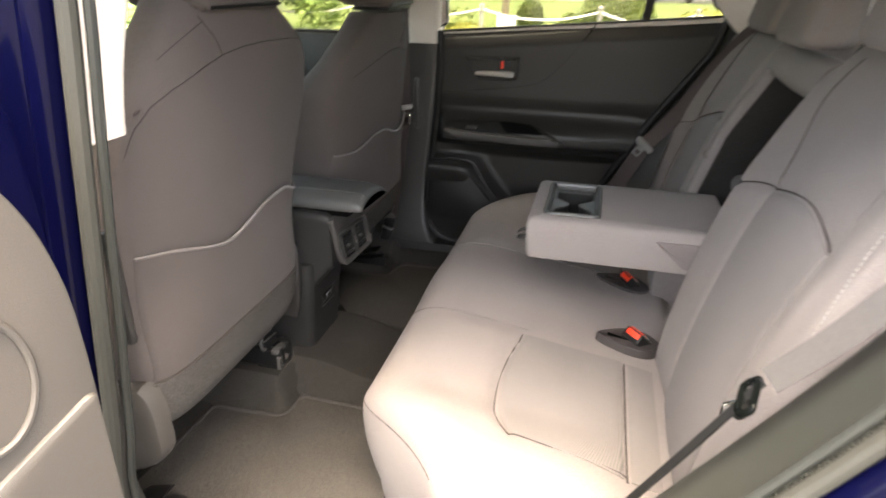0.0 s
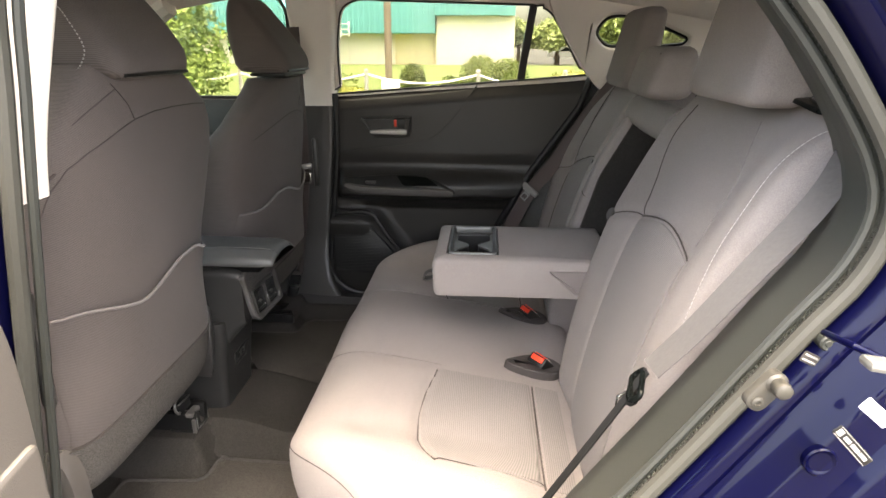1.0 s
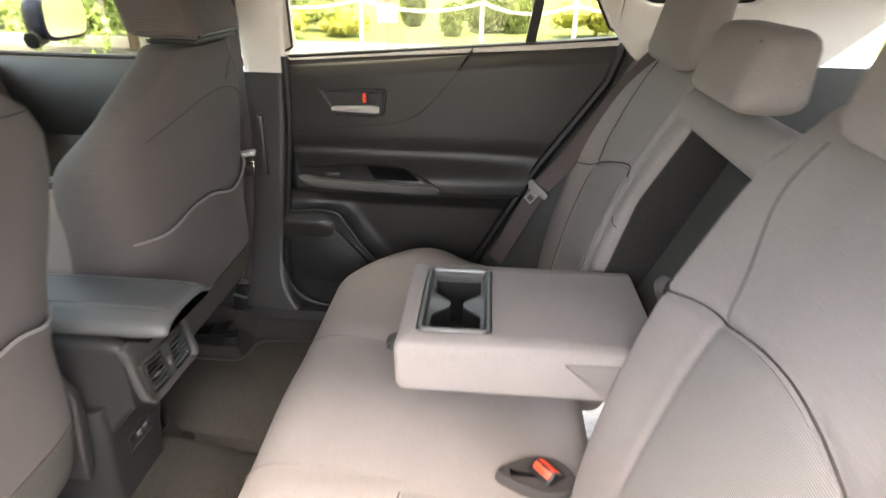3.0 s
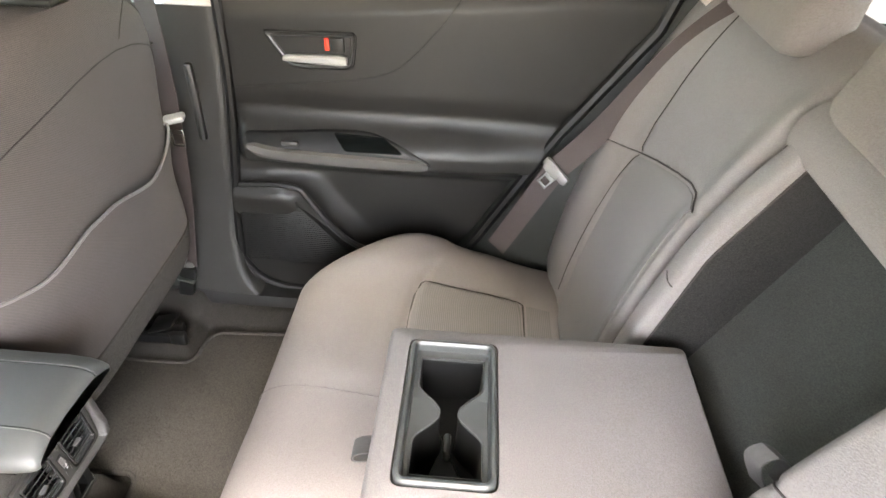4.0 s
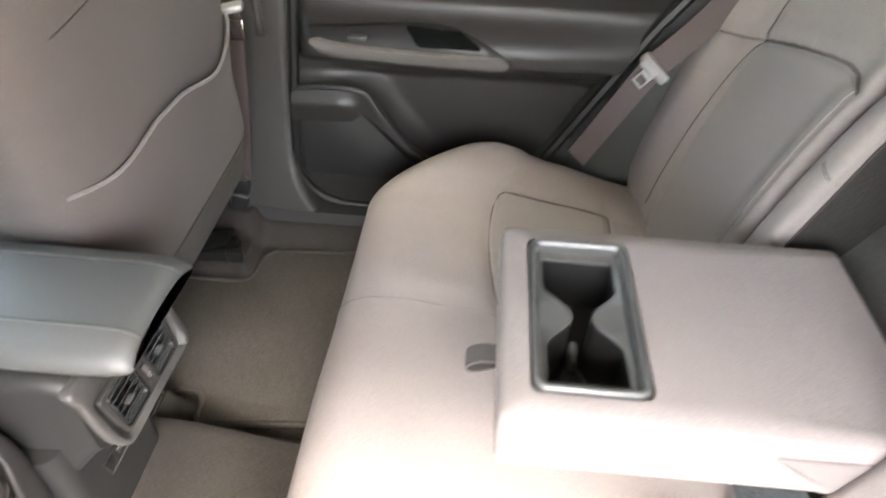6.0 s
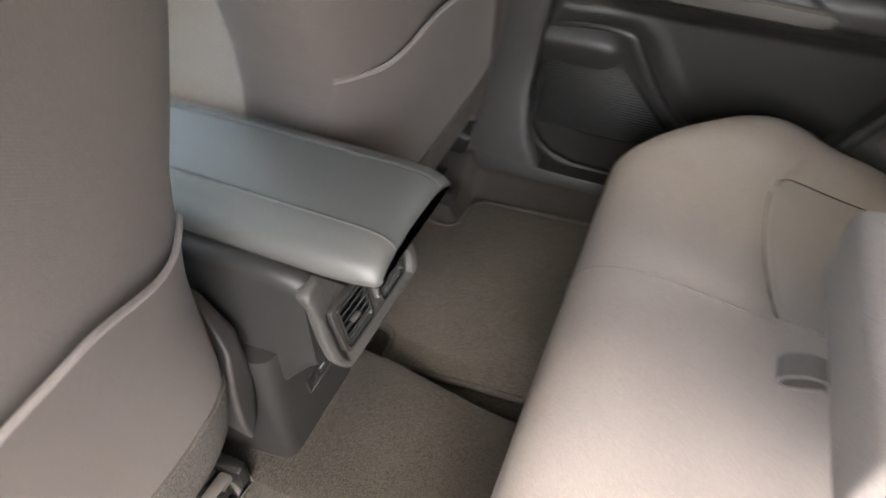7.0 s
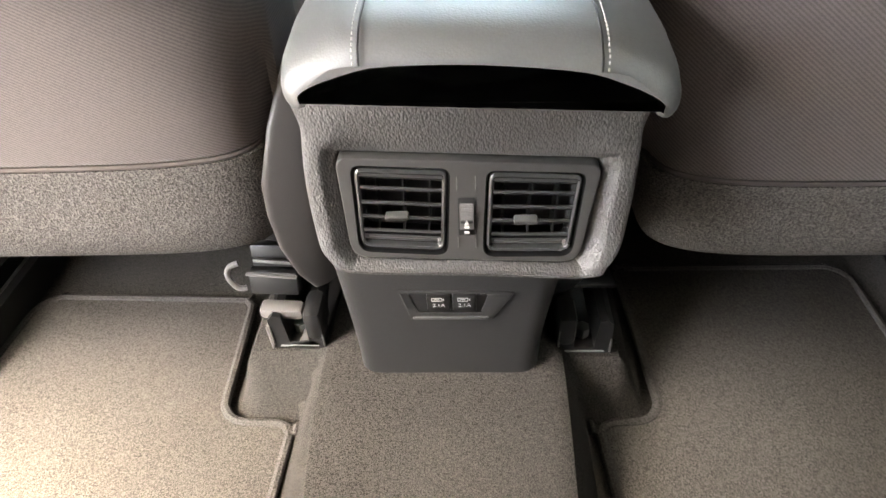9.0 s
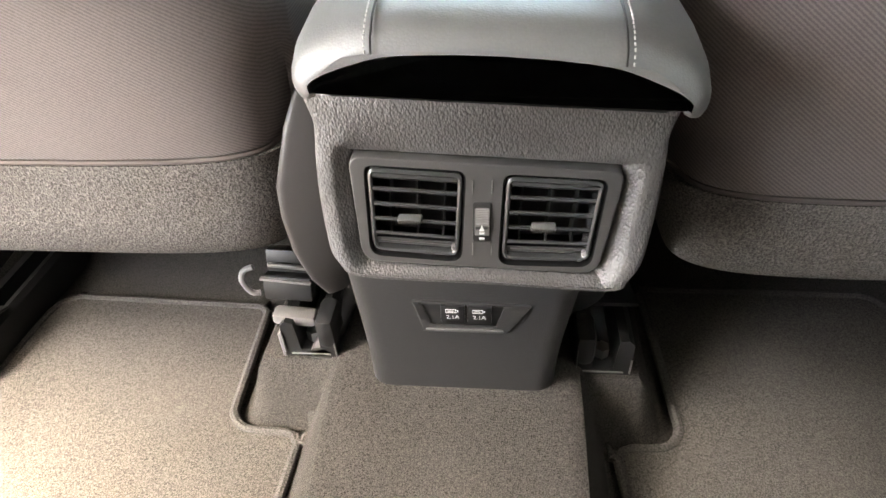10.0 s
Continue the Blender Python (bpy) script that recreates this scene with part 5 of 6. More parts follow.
def vent(side):
    F = [np.array(p) for p in FRAMES[side]]
    tl, tr, br, bl = F
    line = rounded(F, [0.005, 0.005, 0.007, 0.007], 8)
    wall = inset(HOLES[side], 0.0012)
    ob = part("air_vent", rings([[face(u, v, h) for u, v in Q] for Q, h in ((line, -0.014), (line, -0.0012), (inset(line, 0.0006), 0.0), (inset(line, 0.0018), 0.0004), (inset(line, 0.0030), -0.0004), (inset(line, 0.0036), -0.014))], False, False), SLAT, vent_panel, "gloss dark louvre frame", angle=50)
    part("duct", rings([[face(u, v, h) for u, v in Q] for Q, h in ((wall, -0.012), (wall, -0.05))], False, True), GAPSHADE, vent_panel)

    def at(a, b):
        """A place in the frame: a from its inner side to the outer, b from the top down."""
        return (tl * (1 - a) + tr * a) * (1 - b) + (bl * (1 - a) + br * a) * b

    def bar(p, q, t, deep, front, tilt):
        sec = ((0, -0.25 * t), (-0.0007, -0.5 * t), (-deep, -0.5 * t + tilt), (-deep, 0.5 * t + tilt), (-0.0007, 0.5 * t), (0, 0.25 * t))
        return rings([[face(c[0], c[1] + v, front + h) for h, v in sec] for c in (p, q)])

    for k in range(4):
        b = 0.232 + 0.177 * k
        part("slat", bar(at(0.045, b), at(0.955, b), 0.0023, 0.0065, -0.0002, -0.0045), SLAT, ob)
    part("top_bar", bar(at(0.03, 0.075), at(0.97, 0.075), 0.0044, 0.006, -0.0004, -0.003), SLAT, ob)
    part("lower_flap", bar(at(0.045, 0.885), at(0.955, 0.885), 0.0042, 0.006, -0.0022, -0.002), SLAT, ob)
    part("flap_line", bar(at(0.10, 0.865), at(0.90, 0.865), 0.0007, 0.002, -0.0014, 0.0), VENTPANEL, ob)
    peg_at = at(0.925, 0.885)
    part("flap_peg", rbox(face(*peg_at, -0.0012), (0.0022, 0.003, 0.0034), 0.0006), PALE, ob)
    for a in (0.20, 0.50, 0.79):
        p, q = at(a, 0.10), at(a, 0.86)
        part("vane", rings([[face(c[0] + d, c[1], h) for d, h in ((-0.0006, -0.0085), (0.0006, -0.0085), (0.0006, -0.022), (-0.0006, -0.022))] for c in (p, q)]), BLACK, ob)
    c = at(0.44, 0.580)
    knob = part("slider_knob", rbox(face(c[0], c[1] + 0.0004, -0.0008), (0.0142, 0.007, 0.0034), 0.0014), CUPGREY, ob, "ribbed grey slider knob")
    for k in range(9):
        part("knob_rib", rbox(face(c[0] - 0.0056 + 0.0014 * k, c[1] + 0.0004, 0.0028), (0.0006, 0.0008, 0.0026), 0.0002), SHIELD, knob)
    return ob


vent(-1), vent(1)
# thumbwheel in its slot, with fine ribs and printed marks, and the shallow channel that it stands in
WU, WV, WR = -0.0004, 0.3497, 0.0150
part("wheel_slot", slab(rrect(WU, WV, 0.0052, 0.0123, 0.0015), face, -0.004, 0.0005, 0.0002), BLACK, vent_panel)
wheel = part("thumbwheel", rings([[face(x, WV + WR * math.sin(a), 0.0030 - WR * (1 - math.cos(a))) for a in np.linspace(-0.86, 0.86, 28)] for x in (WU - 0.0042, WU - 0.0038, WU + 0.0038, WU + 0.0042)], True, True, loop=False), STRIP, vent_panel, "ribbed thumbwheel with print", angle=60)
for k in range(14):
    a = 0.02 + 0.78 * k / 13
    part("wheel_rib", rbox(face(WU, WV + WR * math.sin(a), 0.0031 - WR * (1 - math.cos(a))), (0.0070, 0.0007, 0.0004), 0), PALE, wheel)
part("wheel_face", slab(rrect(WU, WV - 0.0062, 0.0037, 0.0052, 0.0005), lambda u, v, h: face(u, v, 0.0031 - WR * (1 - math.cos((v - WV) / WR)) + h), -0.0006, 0.0003, 0.0001), DARK, wheel)
tri = np.array([(WU - 0.0013, 0.3462), (WU + 0.0013, 0.3462), (WU, 0.3498)])
part("wheel_mark", rings([[face(u, v, h) for u, v in tri] for h in (0.0026, 0.0036)]), MARK, wheel)
for z in (0.3440, 0.3405):
    part("wheel_mark", rbox(face(WU, z, 0.0022), (0.0030, 0.0012, 0.0011), 0.0001), MARK, wheel)
for u in (-0.0058, 0.0050):
    for v0, v1 in ((0.3625, 0.3755), (0.3245, 0.3370)):
        part("channel_edge", rbox(face(u, (v0 + v1) / 2, 0.0001), (0.0005, 0.0008, v1 - v0), 0.0001), STRIP, vent_panel)

# lower column with the two charging sockets
R = []
for z in np.linspace(0.055, 0.315, 20):
    k = float(smooth(0.09, 0.30, z))
    c, w, y0 = -0.023 + 0.006 * k, 0.086 + 0.012 * k, 0.797 - 0.012 * k
    P = rounded([(c - w, y0), (c + w, y0), (c + w + 0.02, 1.0), (c - w - 0.02, 1.0)], [0.02, 0.02, 0.004, 0.004], 8)
    R.append([(x, y, z) for x, y in P])
column = part("lower_column", rings(R), DARK, console, "smooth dark plastic column", angle=50)


def col(u, v, h):
    return (u, 0.797 - 0.012 * float(smooth(0.09, 0.30, v)) - h, v)


OUTS = same_count(rounded([(-0.061, 0.211), (0.037, 0.209), (0.018, 0.172), (-0.053, 0.173)], 0.004, 5), 90, (-0.018, 0.192))
INS = same_count(rounded([(-0.053, 0.208), (0.015, 0.206), (0.008, 0.180), (-0.046, 0.181)], 0.003, 5), 90, (-0.018, 0.192))
socket = part("socket_panel", rings([[col(u, v, h) for u, v in Q] for Q, h in ((OUTS, -0.006), (OUTS, 0.0022), (inset(OUTS, 0.0015), 0.0028), (INS, 0.0012), (INS, -0.008))], False, True), DARK, column, "recessed panel with two charging sockets")
part("socket_back", slab(inset(INS, -0.002), col, -0.004, 0.0004, 0.0002), BLACK, socket)
part("socket_lip", rbox(col(-0.018, 0.1755, 0.002), (0.066, 0.004, 0.003), 0.001), BEZEL, socket)


def letters(text, at, size, parent, mat):
    cu = bpy.data.curves.new("print", "FONT")
    cu.body, cu.size, cu.extrude, cu.align_x = text, size, 0.0001, "CENTER"
    ob = new("print_text", cu)
    ob.rotation_euler = (radians(90), 0, 0)
    me = bpy.data.meshes.new_from_object(ob.evaluated_get(bpy.context.evaluated_depsgraph_get()))
    scene.collection.objects.unlink(ob)
    bpy.data.objects.remove(ob)
    V = [(at[0] + v.co.x, at[1] - v.co.z, at[2] + v.co.y) for v in me.vertices]
    F = [tuple(p.vertices) for p in me.polygons]
    part("print_text", (V, F), mat, parent, "pale printed writing " + text)


for u in (-0.0275, -0.0055):
    part("socket_face", rbox(col(u, 0.1965, 0.0012), (0.020, 0.004, 0.020), 0.001), BLACK, socket)
    letters("2.1A", col(u, 0.1922, 0.0038), 0.0058, socket, TONGUE)
    for a, b, w, h in ((-0.0015, 0.0073, 0.008, 0.0006), (-0.0015, 0.0035, 0.008, 0.0006), (-0.0055, 0.0054, 0.0006, 0.004), (0.0028, 0.0054, 0.0006, 0.004), (0.0042, 0.0054, 0.0014, 0.0018), (-0.0015, 0.0054, 0.005, 0.0007)):
        part("print_mark", rbox(col(u + a, 0.1962 + b, 0.0036), (w, 0.0004, h), 0), TONGUE, socket)


# ---- floor mats ----
def floor_mat(side):
    if side > 0:
        P = [(0.158, 0.46), (0.128, 0.797), (0.197, 0.799), (0.187, 1.03), (0.486, 1.03), (0.486, 0.806), (0.588, 0.796), (0.612, 0.46)]
    else:
        P = [(-0.205, 0.46), (-0.193, 0.796), (-0.274, 0.797), (-0.284, 0.978), (-0.578, 0.988), (-0.590, 0.822), (-0.63, 0.806), (-0.64, 0.46)]
    out = rounded(P, [0.02, 0.024, 0.030, 0.02, 0.04, 0.03, 0.04, 0.02], 8)
    ob = empty("floor_mat", (0.38 * side, 0.72, 0.0), "charcoal carpet floor mat with bound edge", "floor mat", "floor mats")
    part("mat_carpet", slab(out, lambda u, v, h: (u, v, h), -0.006, 0.003, 0.003), MATPILE, ob)
    dense = curve(out, 220, loop=True)
    part("mat_binding", tube([(u, v, 0.001) for u, v in inset(dense, 0.003)], 0.0055, 8, loop=True), BINDING, ob, "dark stitched binding")
    return ob


floor_mat(1), floor_mat(-1)

# ---- far rear door, closed ----
door = empty("rear_door", (0.72, 0.3, 0.07), "closed dark rear door with armrest, handle and speaker", "car door")


def front_edge(z):
    return 0.685 + 0.05 * (1 - float(smooth(0.1, 0.7, z))) - 0.085 * float(1 - smooth(0.06, 0.16, z))


def rear_edge(z):
    return float(np.interp(z, [0.06, 0.10, 0.2, 0.266, 0.534, 0.753, 0.85], [0.33, 0.28, 0.21, 0.168, 0.02, -0.13, -0.16]))


def belt_z(y):
    return 0.787 + 0.068 * (0.67 - y) / 0.82


def relief(y, z):
    """x of the door panel's inner face."""
    zs = belt_z(y)
    x = 0.735 - 0.03 * float(smooth(zs, zs - 0.06, z))
    x += 0.012 * float(smooth(0.60, 0.52, z))  # waist under the upper panel
    ridge = float(smooth(0.424, 0.452, z) * (1 - smooth(0.475, 0.56, z)))
    x -= (0.052 - 0.020 * float(smooth(0.25, -0.05, y))) * ridge * float(1 - smooth(0.66, 0.70, y))
    pocket = float(smooth(0.24, 0.34, z) * (1 - smooth(0.36, 0.40, z)))
    x -= 0.022 * pocket * float(smooth(0.50, 0.62, y))
    x += 0.03 * float(1 - smooth(0.385, 0.425, z)) * float(1 - smooth(0.46, 0.58, y - 0.75 * (z - 0.30)))
    x -= 0.012 * float(1 - smooth(0.34, 0.37, z)) * float(smooth(0.47 - 0.0, 0.55, y - 0.75 * (z - 0.30)))
    return x


G = []
for v in np.linspace(0, 1, 120):
    row = []
    for u in np.linspace(0, 1, 110):
        z0 = 0.065 + v * 0.80
        y = front_edge(min(z0, 0.79)) * (1 - u) + rear_edge(z0) * u
        z = 0.065 + v * (belt_z(y) - 0.065)
        y = front_edge(min(z, 0.79)) * (1 - u) + rear_edge(z) * u
        row.append((relief(y, z), y, z))
    G.append(row)
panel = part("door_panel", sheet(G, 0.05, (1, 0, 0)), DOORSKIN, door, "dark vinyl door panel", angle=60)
# upper soft panel, a slightly proud skin above a curved seam
seamline = curve([(0.69, 0.594), (0.52, 0.615), (0.42, 0.628), (0.36, 0.645), (0.315, 0.68), (0.256, 0.749), (0.205, 0.822)], 60)
part("panel_seam", tube([(relief(y, z) - 0.0008, y, z) for y, z in seamline], 0.0018, 6), BLACK, door)
up = []
for y, z in seamline:
    top = belt_z(y) - 0.02
    up.append([(relief(yy, zz) - 0.0045, yy, zz) for t in np.linspace(0.01, 1, 24) for yy, zz in [(y + (min(0.684, y + 0.0) - y) * t, z + (top - z) * t)]])
part("upper_panel", sheet(up, 0.009, (1, 0, 0)), DOORSKIN, door, angle=60)
# handle
HX = 0.704
BZ = rounded([(0.600, 0.712), (0.424, 0.716), (0.432, 0.655), (0.445, 0.648), (0.555, 0.645)], [0.006, 0.01, 0.008, 0.008, 0.02], 6)


def dface(u, v, h):
    return (relief(u, v) - 0.0035 - h, u, v)


handle = part("handle_bezel", rings([[dface(u, v, h) for u, v in Q] for Q, h in ((BZ, -0.02), (BZ, 0.004), (inset(BZ, 0.0025), 0.0055), (inset(BZ, 0.006), 0.004), (inset(BZ, 0.009), -0.001))], False, False), BEZEL, door, "handle recess with satin rim")
part("bezel_line", tube([dface(u, v, 0.003) for u, v in inset(BZ, -0.002)], 0.0016, 6, loop=True), BLACK, handle)
# flat black plate in place of a hollow, for the shade behind the lever
part("handle_bowl_shade", slab(inset(BZ, 0.008), dface, -0.006, 0.0006, 0.0003), BLACK, handle)
part("door_handle", rings([[dface(u, 0.664 + 0.001 * math.sin(3 * t) + a * w, 0.004 + b) for a, b in ((-1, -0.004), (-1, 0.006), (-0.5, 0.010), (0.5, 0.010), (1, 0.006), (1, -0.004))] for t, u, w in ((0, 0.566, 0.0035), (0.2, 0.560, 0.0058), (0.5, 0.51, 0.0080), (0.8, 0.455, 0.0098), (1, 0.442, 0.0075))]), LEVER, handle, "bright satin door handle")
part("lock_lever", rbox((HX - 0.002, 0.460, 0.693), (0.016, 0.028, 0.030), 0.004), DARK, handle)
part("lock_mark", rbox((HX - 0.004, 0.4800, 0.694), (0.008, 0.009, 0.024), 0.0015), RED, handle, "red lock marker")
# armrest with pull
PUL = curve([(0.66, 0.507), (0.60, 0.512), (0.47, 0.520), (0.40, 0.518), (0.345, 0.503), (0.30, 0.482), (0.272, 0.462), (0.33, 0.458), (0.45, 0.460), (0.58, 0.468), (0.64, 0.482)], 80, loop=True)


def aface(u, v, h):
    return (relief(u, v) - 0.002 - h, u, v)


pull = part("armrest_insert", slab(PUL, aface, -0.03, 0.004, 0.003), BLACK, door, "smooth dark armrest insert")
ST = [(y, z) for y, z in curve([(0.655, 0.486), (0.62, 0.476), (0.55, 0.470), (0.42, 0.466), (0.28, 0.463)], 40)]
R = [[aface(u, v + a, b) for a, b in ((-0.014 * k, 0.001), (-0.014 * k, 0.006), (-0.004 * k, 0.0105), (0.009 * k, 0.0100), (0.013 * k, 0.003))] for (u, v), k in zip(ST, np.r_[0.3, 0.7, np.ones(36), 0.9, 0.5])]
part("armrest_strip", rings(R), STRIP, pull, "satin grey strip")
# raised black plate that paints the shaded pull pocket; no hollow is cut
part("pull_well_shade", slab(rounded([(0.478, 0.517), (0.372, 0.513), (0.330, 0.486), (0.450, 0.486)], 0.008, 5), aface, 0, 0.0055, 0.001), GLOSSBLACK, pull, "black plate for the shade of the pull recess")
part("window_switch", rbox(aface(0.565, 0.496, 0.006), (0.012, 0.035, 0.010), 0.003), BEZEL, pull)
# door pocket and speaker grille
PK = curve([(0.700, 0.372), (0.62, 0.382), (0.565, 0.376), (0.545, 0.352), (0.50, 0.285), (0.455, 0.235), (0.40, 0.205)], 50)
part("pocket_rim", tube([(0.690 - 0.010 * math.sin(math.pi * i / 49), y, z) for i, (y, z) in enumerate(PK)], 0.007, 8), DARK, door)
grille = part("speaker_grille", slab(rounded([(0.712, 0.335), (0.60, 0.338), (0.565, 0.31), (0.48, 0.215), (0.42, 0.165), (0.60, 0.150), (0.715, 0.170)], 0.015, 5), lambda u, v, h: (0.697 - h, u, v), -0.03, 0.004, 0.002), BLACK, door, "black ribbed speaker grille")
for k in range(30):
    z = 0.330 - 0.0058 * k
    y1 = 0.568 - max(0, (0.316 - z)) * 0.87 + 0.006
    part("grille_rib", rbox((0.6925, (0.708 + y1) / 2, z), (0.003, 0.708 - y1, 0.0022), 0.0006), DARK, grille)
# window of the far rear door with its divider bar
FR = [(0.672, 0.787), (0.672, 0.95), (0.652, 1.06), (0.60, 1.085), (0.02, 1.068), (-0.022, 1.05), (-0.055, 1.005), (-0.142, 0.852)]
P = rounded(FR, [0.003, 0.05, 0.03, 0.05, 0.02, 0.02, 0.05, 0.004], 6)


def wx(z):
    return 0.742 - 0.13 * max(0, z - 0.8)


OUTW = rounded([(0.690, 0.76), (0.690, 1.12), (0.3, 1.13), (-0.05, 1.12), (-0.20, 0.95), (-0.20, 0.76)], 0.02, 8)
P, OUTW = same_count(P, 240, (0.27, 0.93)), same_count(OUTW, 240, (0.27, 0.93))
wf = part("window_frame", rings([[(wx(z) + d, y, z) for y, z in Q] for Q, d in ((OUTW, 0.035), (OUTW, -0.006), (inset(P, -0.006), -0.010), (P, -0.004), (P, 0.03))], close=True), BEIGE, door, "beige trim round the window")
part("window_seal", tube([(wx(z) - 0.006, y, z) for y, z in inset(P, 0.001)], 0.0034, 6, loop=True), BLACK, wf)
part("divider_bar", rings([[(wx(z) + dx, 0.063 - 0.032 * (z - 0.827) / 0.24 + dy, z) for dx, dy in ((-0.006, -0.012), (0.02, -0.012), (0.02, 0.012), (-0.006, 0.012))] for z in (0.815, 1.08)]), BLACK, wf)
pane = part("window_pane", rings([[(wx(z) + d, y, z) for y, z in P] for d in (0.014, 0.018)]), GLASS, wf)
pane.visible_shadow = False
part("door_rubber", tube([(0.702, front_edge(min(z, 0.79)) - 0.002, z) for z in np.linspace(0.79, 0.14, 40)] + [(0.702, 0.705, 0.11), (0.702, 0.675, 0.085), (0.702, 0.63, 0.07), (0.702, 0.50, 0.064), (0.702, 0.34, 0.066)], 0.0105, 8), BLACK, door)
part("rear_rubber", tube([(0.698, rear_edge(z) - 0.004, z) for z in np.linspace(0.10, 0.85, 40)], 0.012, 8), BLACK, door)
# trim behind the closed door, beside the bench
ft = part("side_trim_far", rings([[(0.775, rear_edge(z) + 0.05, z), (0.765, rear_edge(z) + 0.01, z), (0.735, rear_edge(z) - 0.012, z), (0.72, rear_edge(z) - 0.05, z), (0.70, rear_edge(z) - 0.12, z), (0.69, rear_edge(z) - 0.30, z)] for z in np.linspace(0.1, 0.842, 24)], False, False, loop=False), GREYTRIM)
tagged(ft, "dark grey trim between bench and closed door", "trim", kind="structure")
outer_far = part("outer_skin_far", rings([[(0.80, y, -0.25), (0.90, y, 0.1), (0.92, y, 0.5), (0.86, y, 0.76)] for y in (1.8, 1.2, 0.6, 0.0, -0.6, -1.2)], False, False, loop=False), BLUE)
tagged(outer_far, "dark blue outer skin of the closed side", "car body", kind="structure")


# ---- far front door and near front door, windscreen ----
def front_door(side):
    ob = empty("front_door", (side * 0.72, 1.2, 0.08), "closed dark front door with armrest and speaker pocket", "car door", "front doors")
    prof = [(0.72, 0.07), (0.70, 0.12), (0.695, 0.30), (0.70, 0.38), (0.665, 0.42), (0.655, 0.46), (0.67, 0.50), (0.715, 0.56), (0.71, 0.70), (0.725, 0.765), (0.76, 0.775), (0.80, 0.7), (0.80, 0.07)]
    part("door_panel", rings([[(side * x, y, z) for x, z in prof] for y in np.linspace(0.865, 1.7, 16)]), DOORSKIN, ob)
    for k in range(14):
        part("grille_rib", rbox((side * 0.690, 1.28, 0.15 + 0.011 * k), (0.008, 0.26, 0.004), 0.001), BLACK, ob)
    part("pocket_rim", tube([(side * 0.682, y, z) for y, z in curve([(0.88, 0.33), (1.05, 0.35), (1.12, 0.32), (1.18, 0.22), (1.30, 0.14)], 30)], 0.008, 8), DARK, ob)
    part("switch_panel", rbox((side * 0.667, 1.20, 0.462), (0.05, 0.26, 0.014), 0.005), GLOSSBLACK, ob)
    part("armrest_strip", rbox((side * 0.652, 1.15, 0.448), (0.010, 0.45, 0.018), 0.004), SATIN, ob)
    g = rounded([(0.83, 0.77), (0.83, 1.05), (0.86, 1.105), (1.18, 1.085), (1.68, 0.77)], 0.02, 5)
    w = part("window_pane", rings([[(side * (wx(z) + d), y, z) for y, z in g] for d in (0.012, 0.016)]), GLASS, ob)
    w.visible_shadow = False
    part("window_seal", tube([(side * (wx(z) - 0.004), y, z) for y, z in inset(g, 0.002)], 0.006, 6, loop=True), BLACK, ob)
    part("a_pillar_trim", tube([(side * 0.70, 1.70, 0.77), (side * 0.66, 1.42, 0.93), (side * 0.62, 1.18, 1.06)], 0.032, 8), BEIGE, ob)
    return ob


front_door(1), front_door(-1)
ws = part("windscreen", rings([[(-0.66, 1.70, 0.78), (0.66, 1.70, 0.78), (0.58, 1.2, 1.10), (-0.58, 1.2, 1.10)], [(-0.66, 1.703, 0.783), (0.66, 1.703, 0.783), (0.58, 1.203, 1.103), (-0.58, 1.203, 1.103)]]), GLASS_LIGHT)
ws.visible_shadow = False
tagged(ws, "clear windscreen over the dashboard", "window", kind="structure")
mirror = empty("door_mirror", (0.90, 1.50, 0.80), "dark blue door mirror outside the front window", "mirror")
R = [[(0.90 + x, 1.42 + 0.10 * t, 0.85 + z) for x, z in rrect(0.06, 0, 0.105 * k, 0.065 * k, 0.05 * k, 6)] for t, k in ((0, 0.96), (0.02, 1.0), (0.3, 0.98), (0.7, 0.8), (0.95, 0.45), (1.0, 0.2))]
part("shell", rings(R), BLUE, mirror)
part("mirror_glass", rings([[(0.90 + x, 1.421 - d, 0.85 + z) for x, z in rrect(0.06, 0, 0.094, 0.055, 0.042, 6)] for d in (0, 0.004)]), CHROME, mirror)
part("foot", tube([(0.85, 1.46, 0.79), (0.90, 1.46, 0.80)], 0.025, 8), BLACK, mirror)

# ---- near rear door, swung open ----
od = empty("open_rear_door", (-0.95, 0.66, 0.05), "open dark blue rear door with grey inner panel", "car door")
DX, DY = -0.965, 0.262  # along the open door, away from its hinge


def leaf(a, z, h):
    """A place on the open door: a from the hinge, h out from its inner face."""
    return (-0.925 + DX * a - 0.262 * h, 0.62 + DY * a - 0.965 * h, z)


skin = rounded([(-0.03, 0.0), (-0.02, 0.86), (0.06, 0.92), (0.9, 0.95), (1.0, 0.4), (0.8, 0.0)], 0.05, 6)
part("outer_skin", slab(skin, leaf, -0.10, -0.02, 0.01), BLUE, od)
inner_panel = rounded([(-0.008, 0.1), (-0.016, 0.48), (-0.017, 0.60), (-0.015, 0.68), (-0.002, 0.742), (0.017, 0.786), (0.06, 0.835), (0.2, 0.88), (0.85, 0.90), (0.9, 0.4), (0.75, 0.1)], 0.03, 6)
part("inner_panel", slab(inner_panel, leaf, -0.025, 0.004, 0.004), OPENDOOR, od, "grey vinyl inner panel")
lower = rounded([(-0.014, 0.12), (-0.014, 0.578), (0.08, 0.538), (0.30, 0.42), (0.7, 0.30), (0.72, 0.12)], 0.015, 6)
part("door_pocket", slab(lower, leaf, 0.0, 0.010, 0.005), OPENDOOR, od)
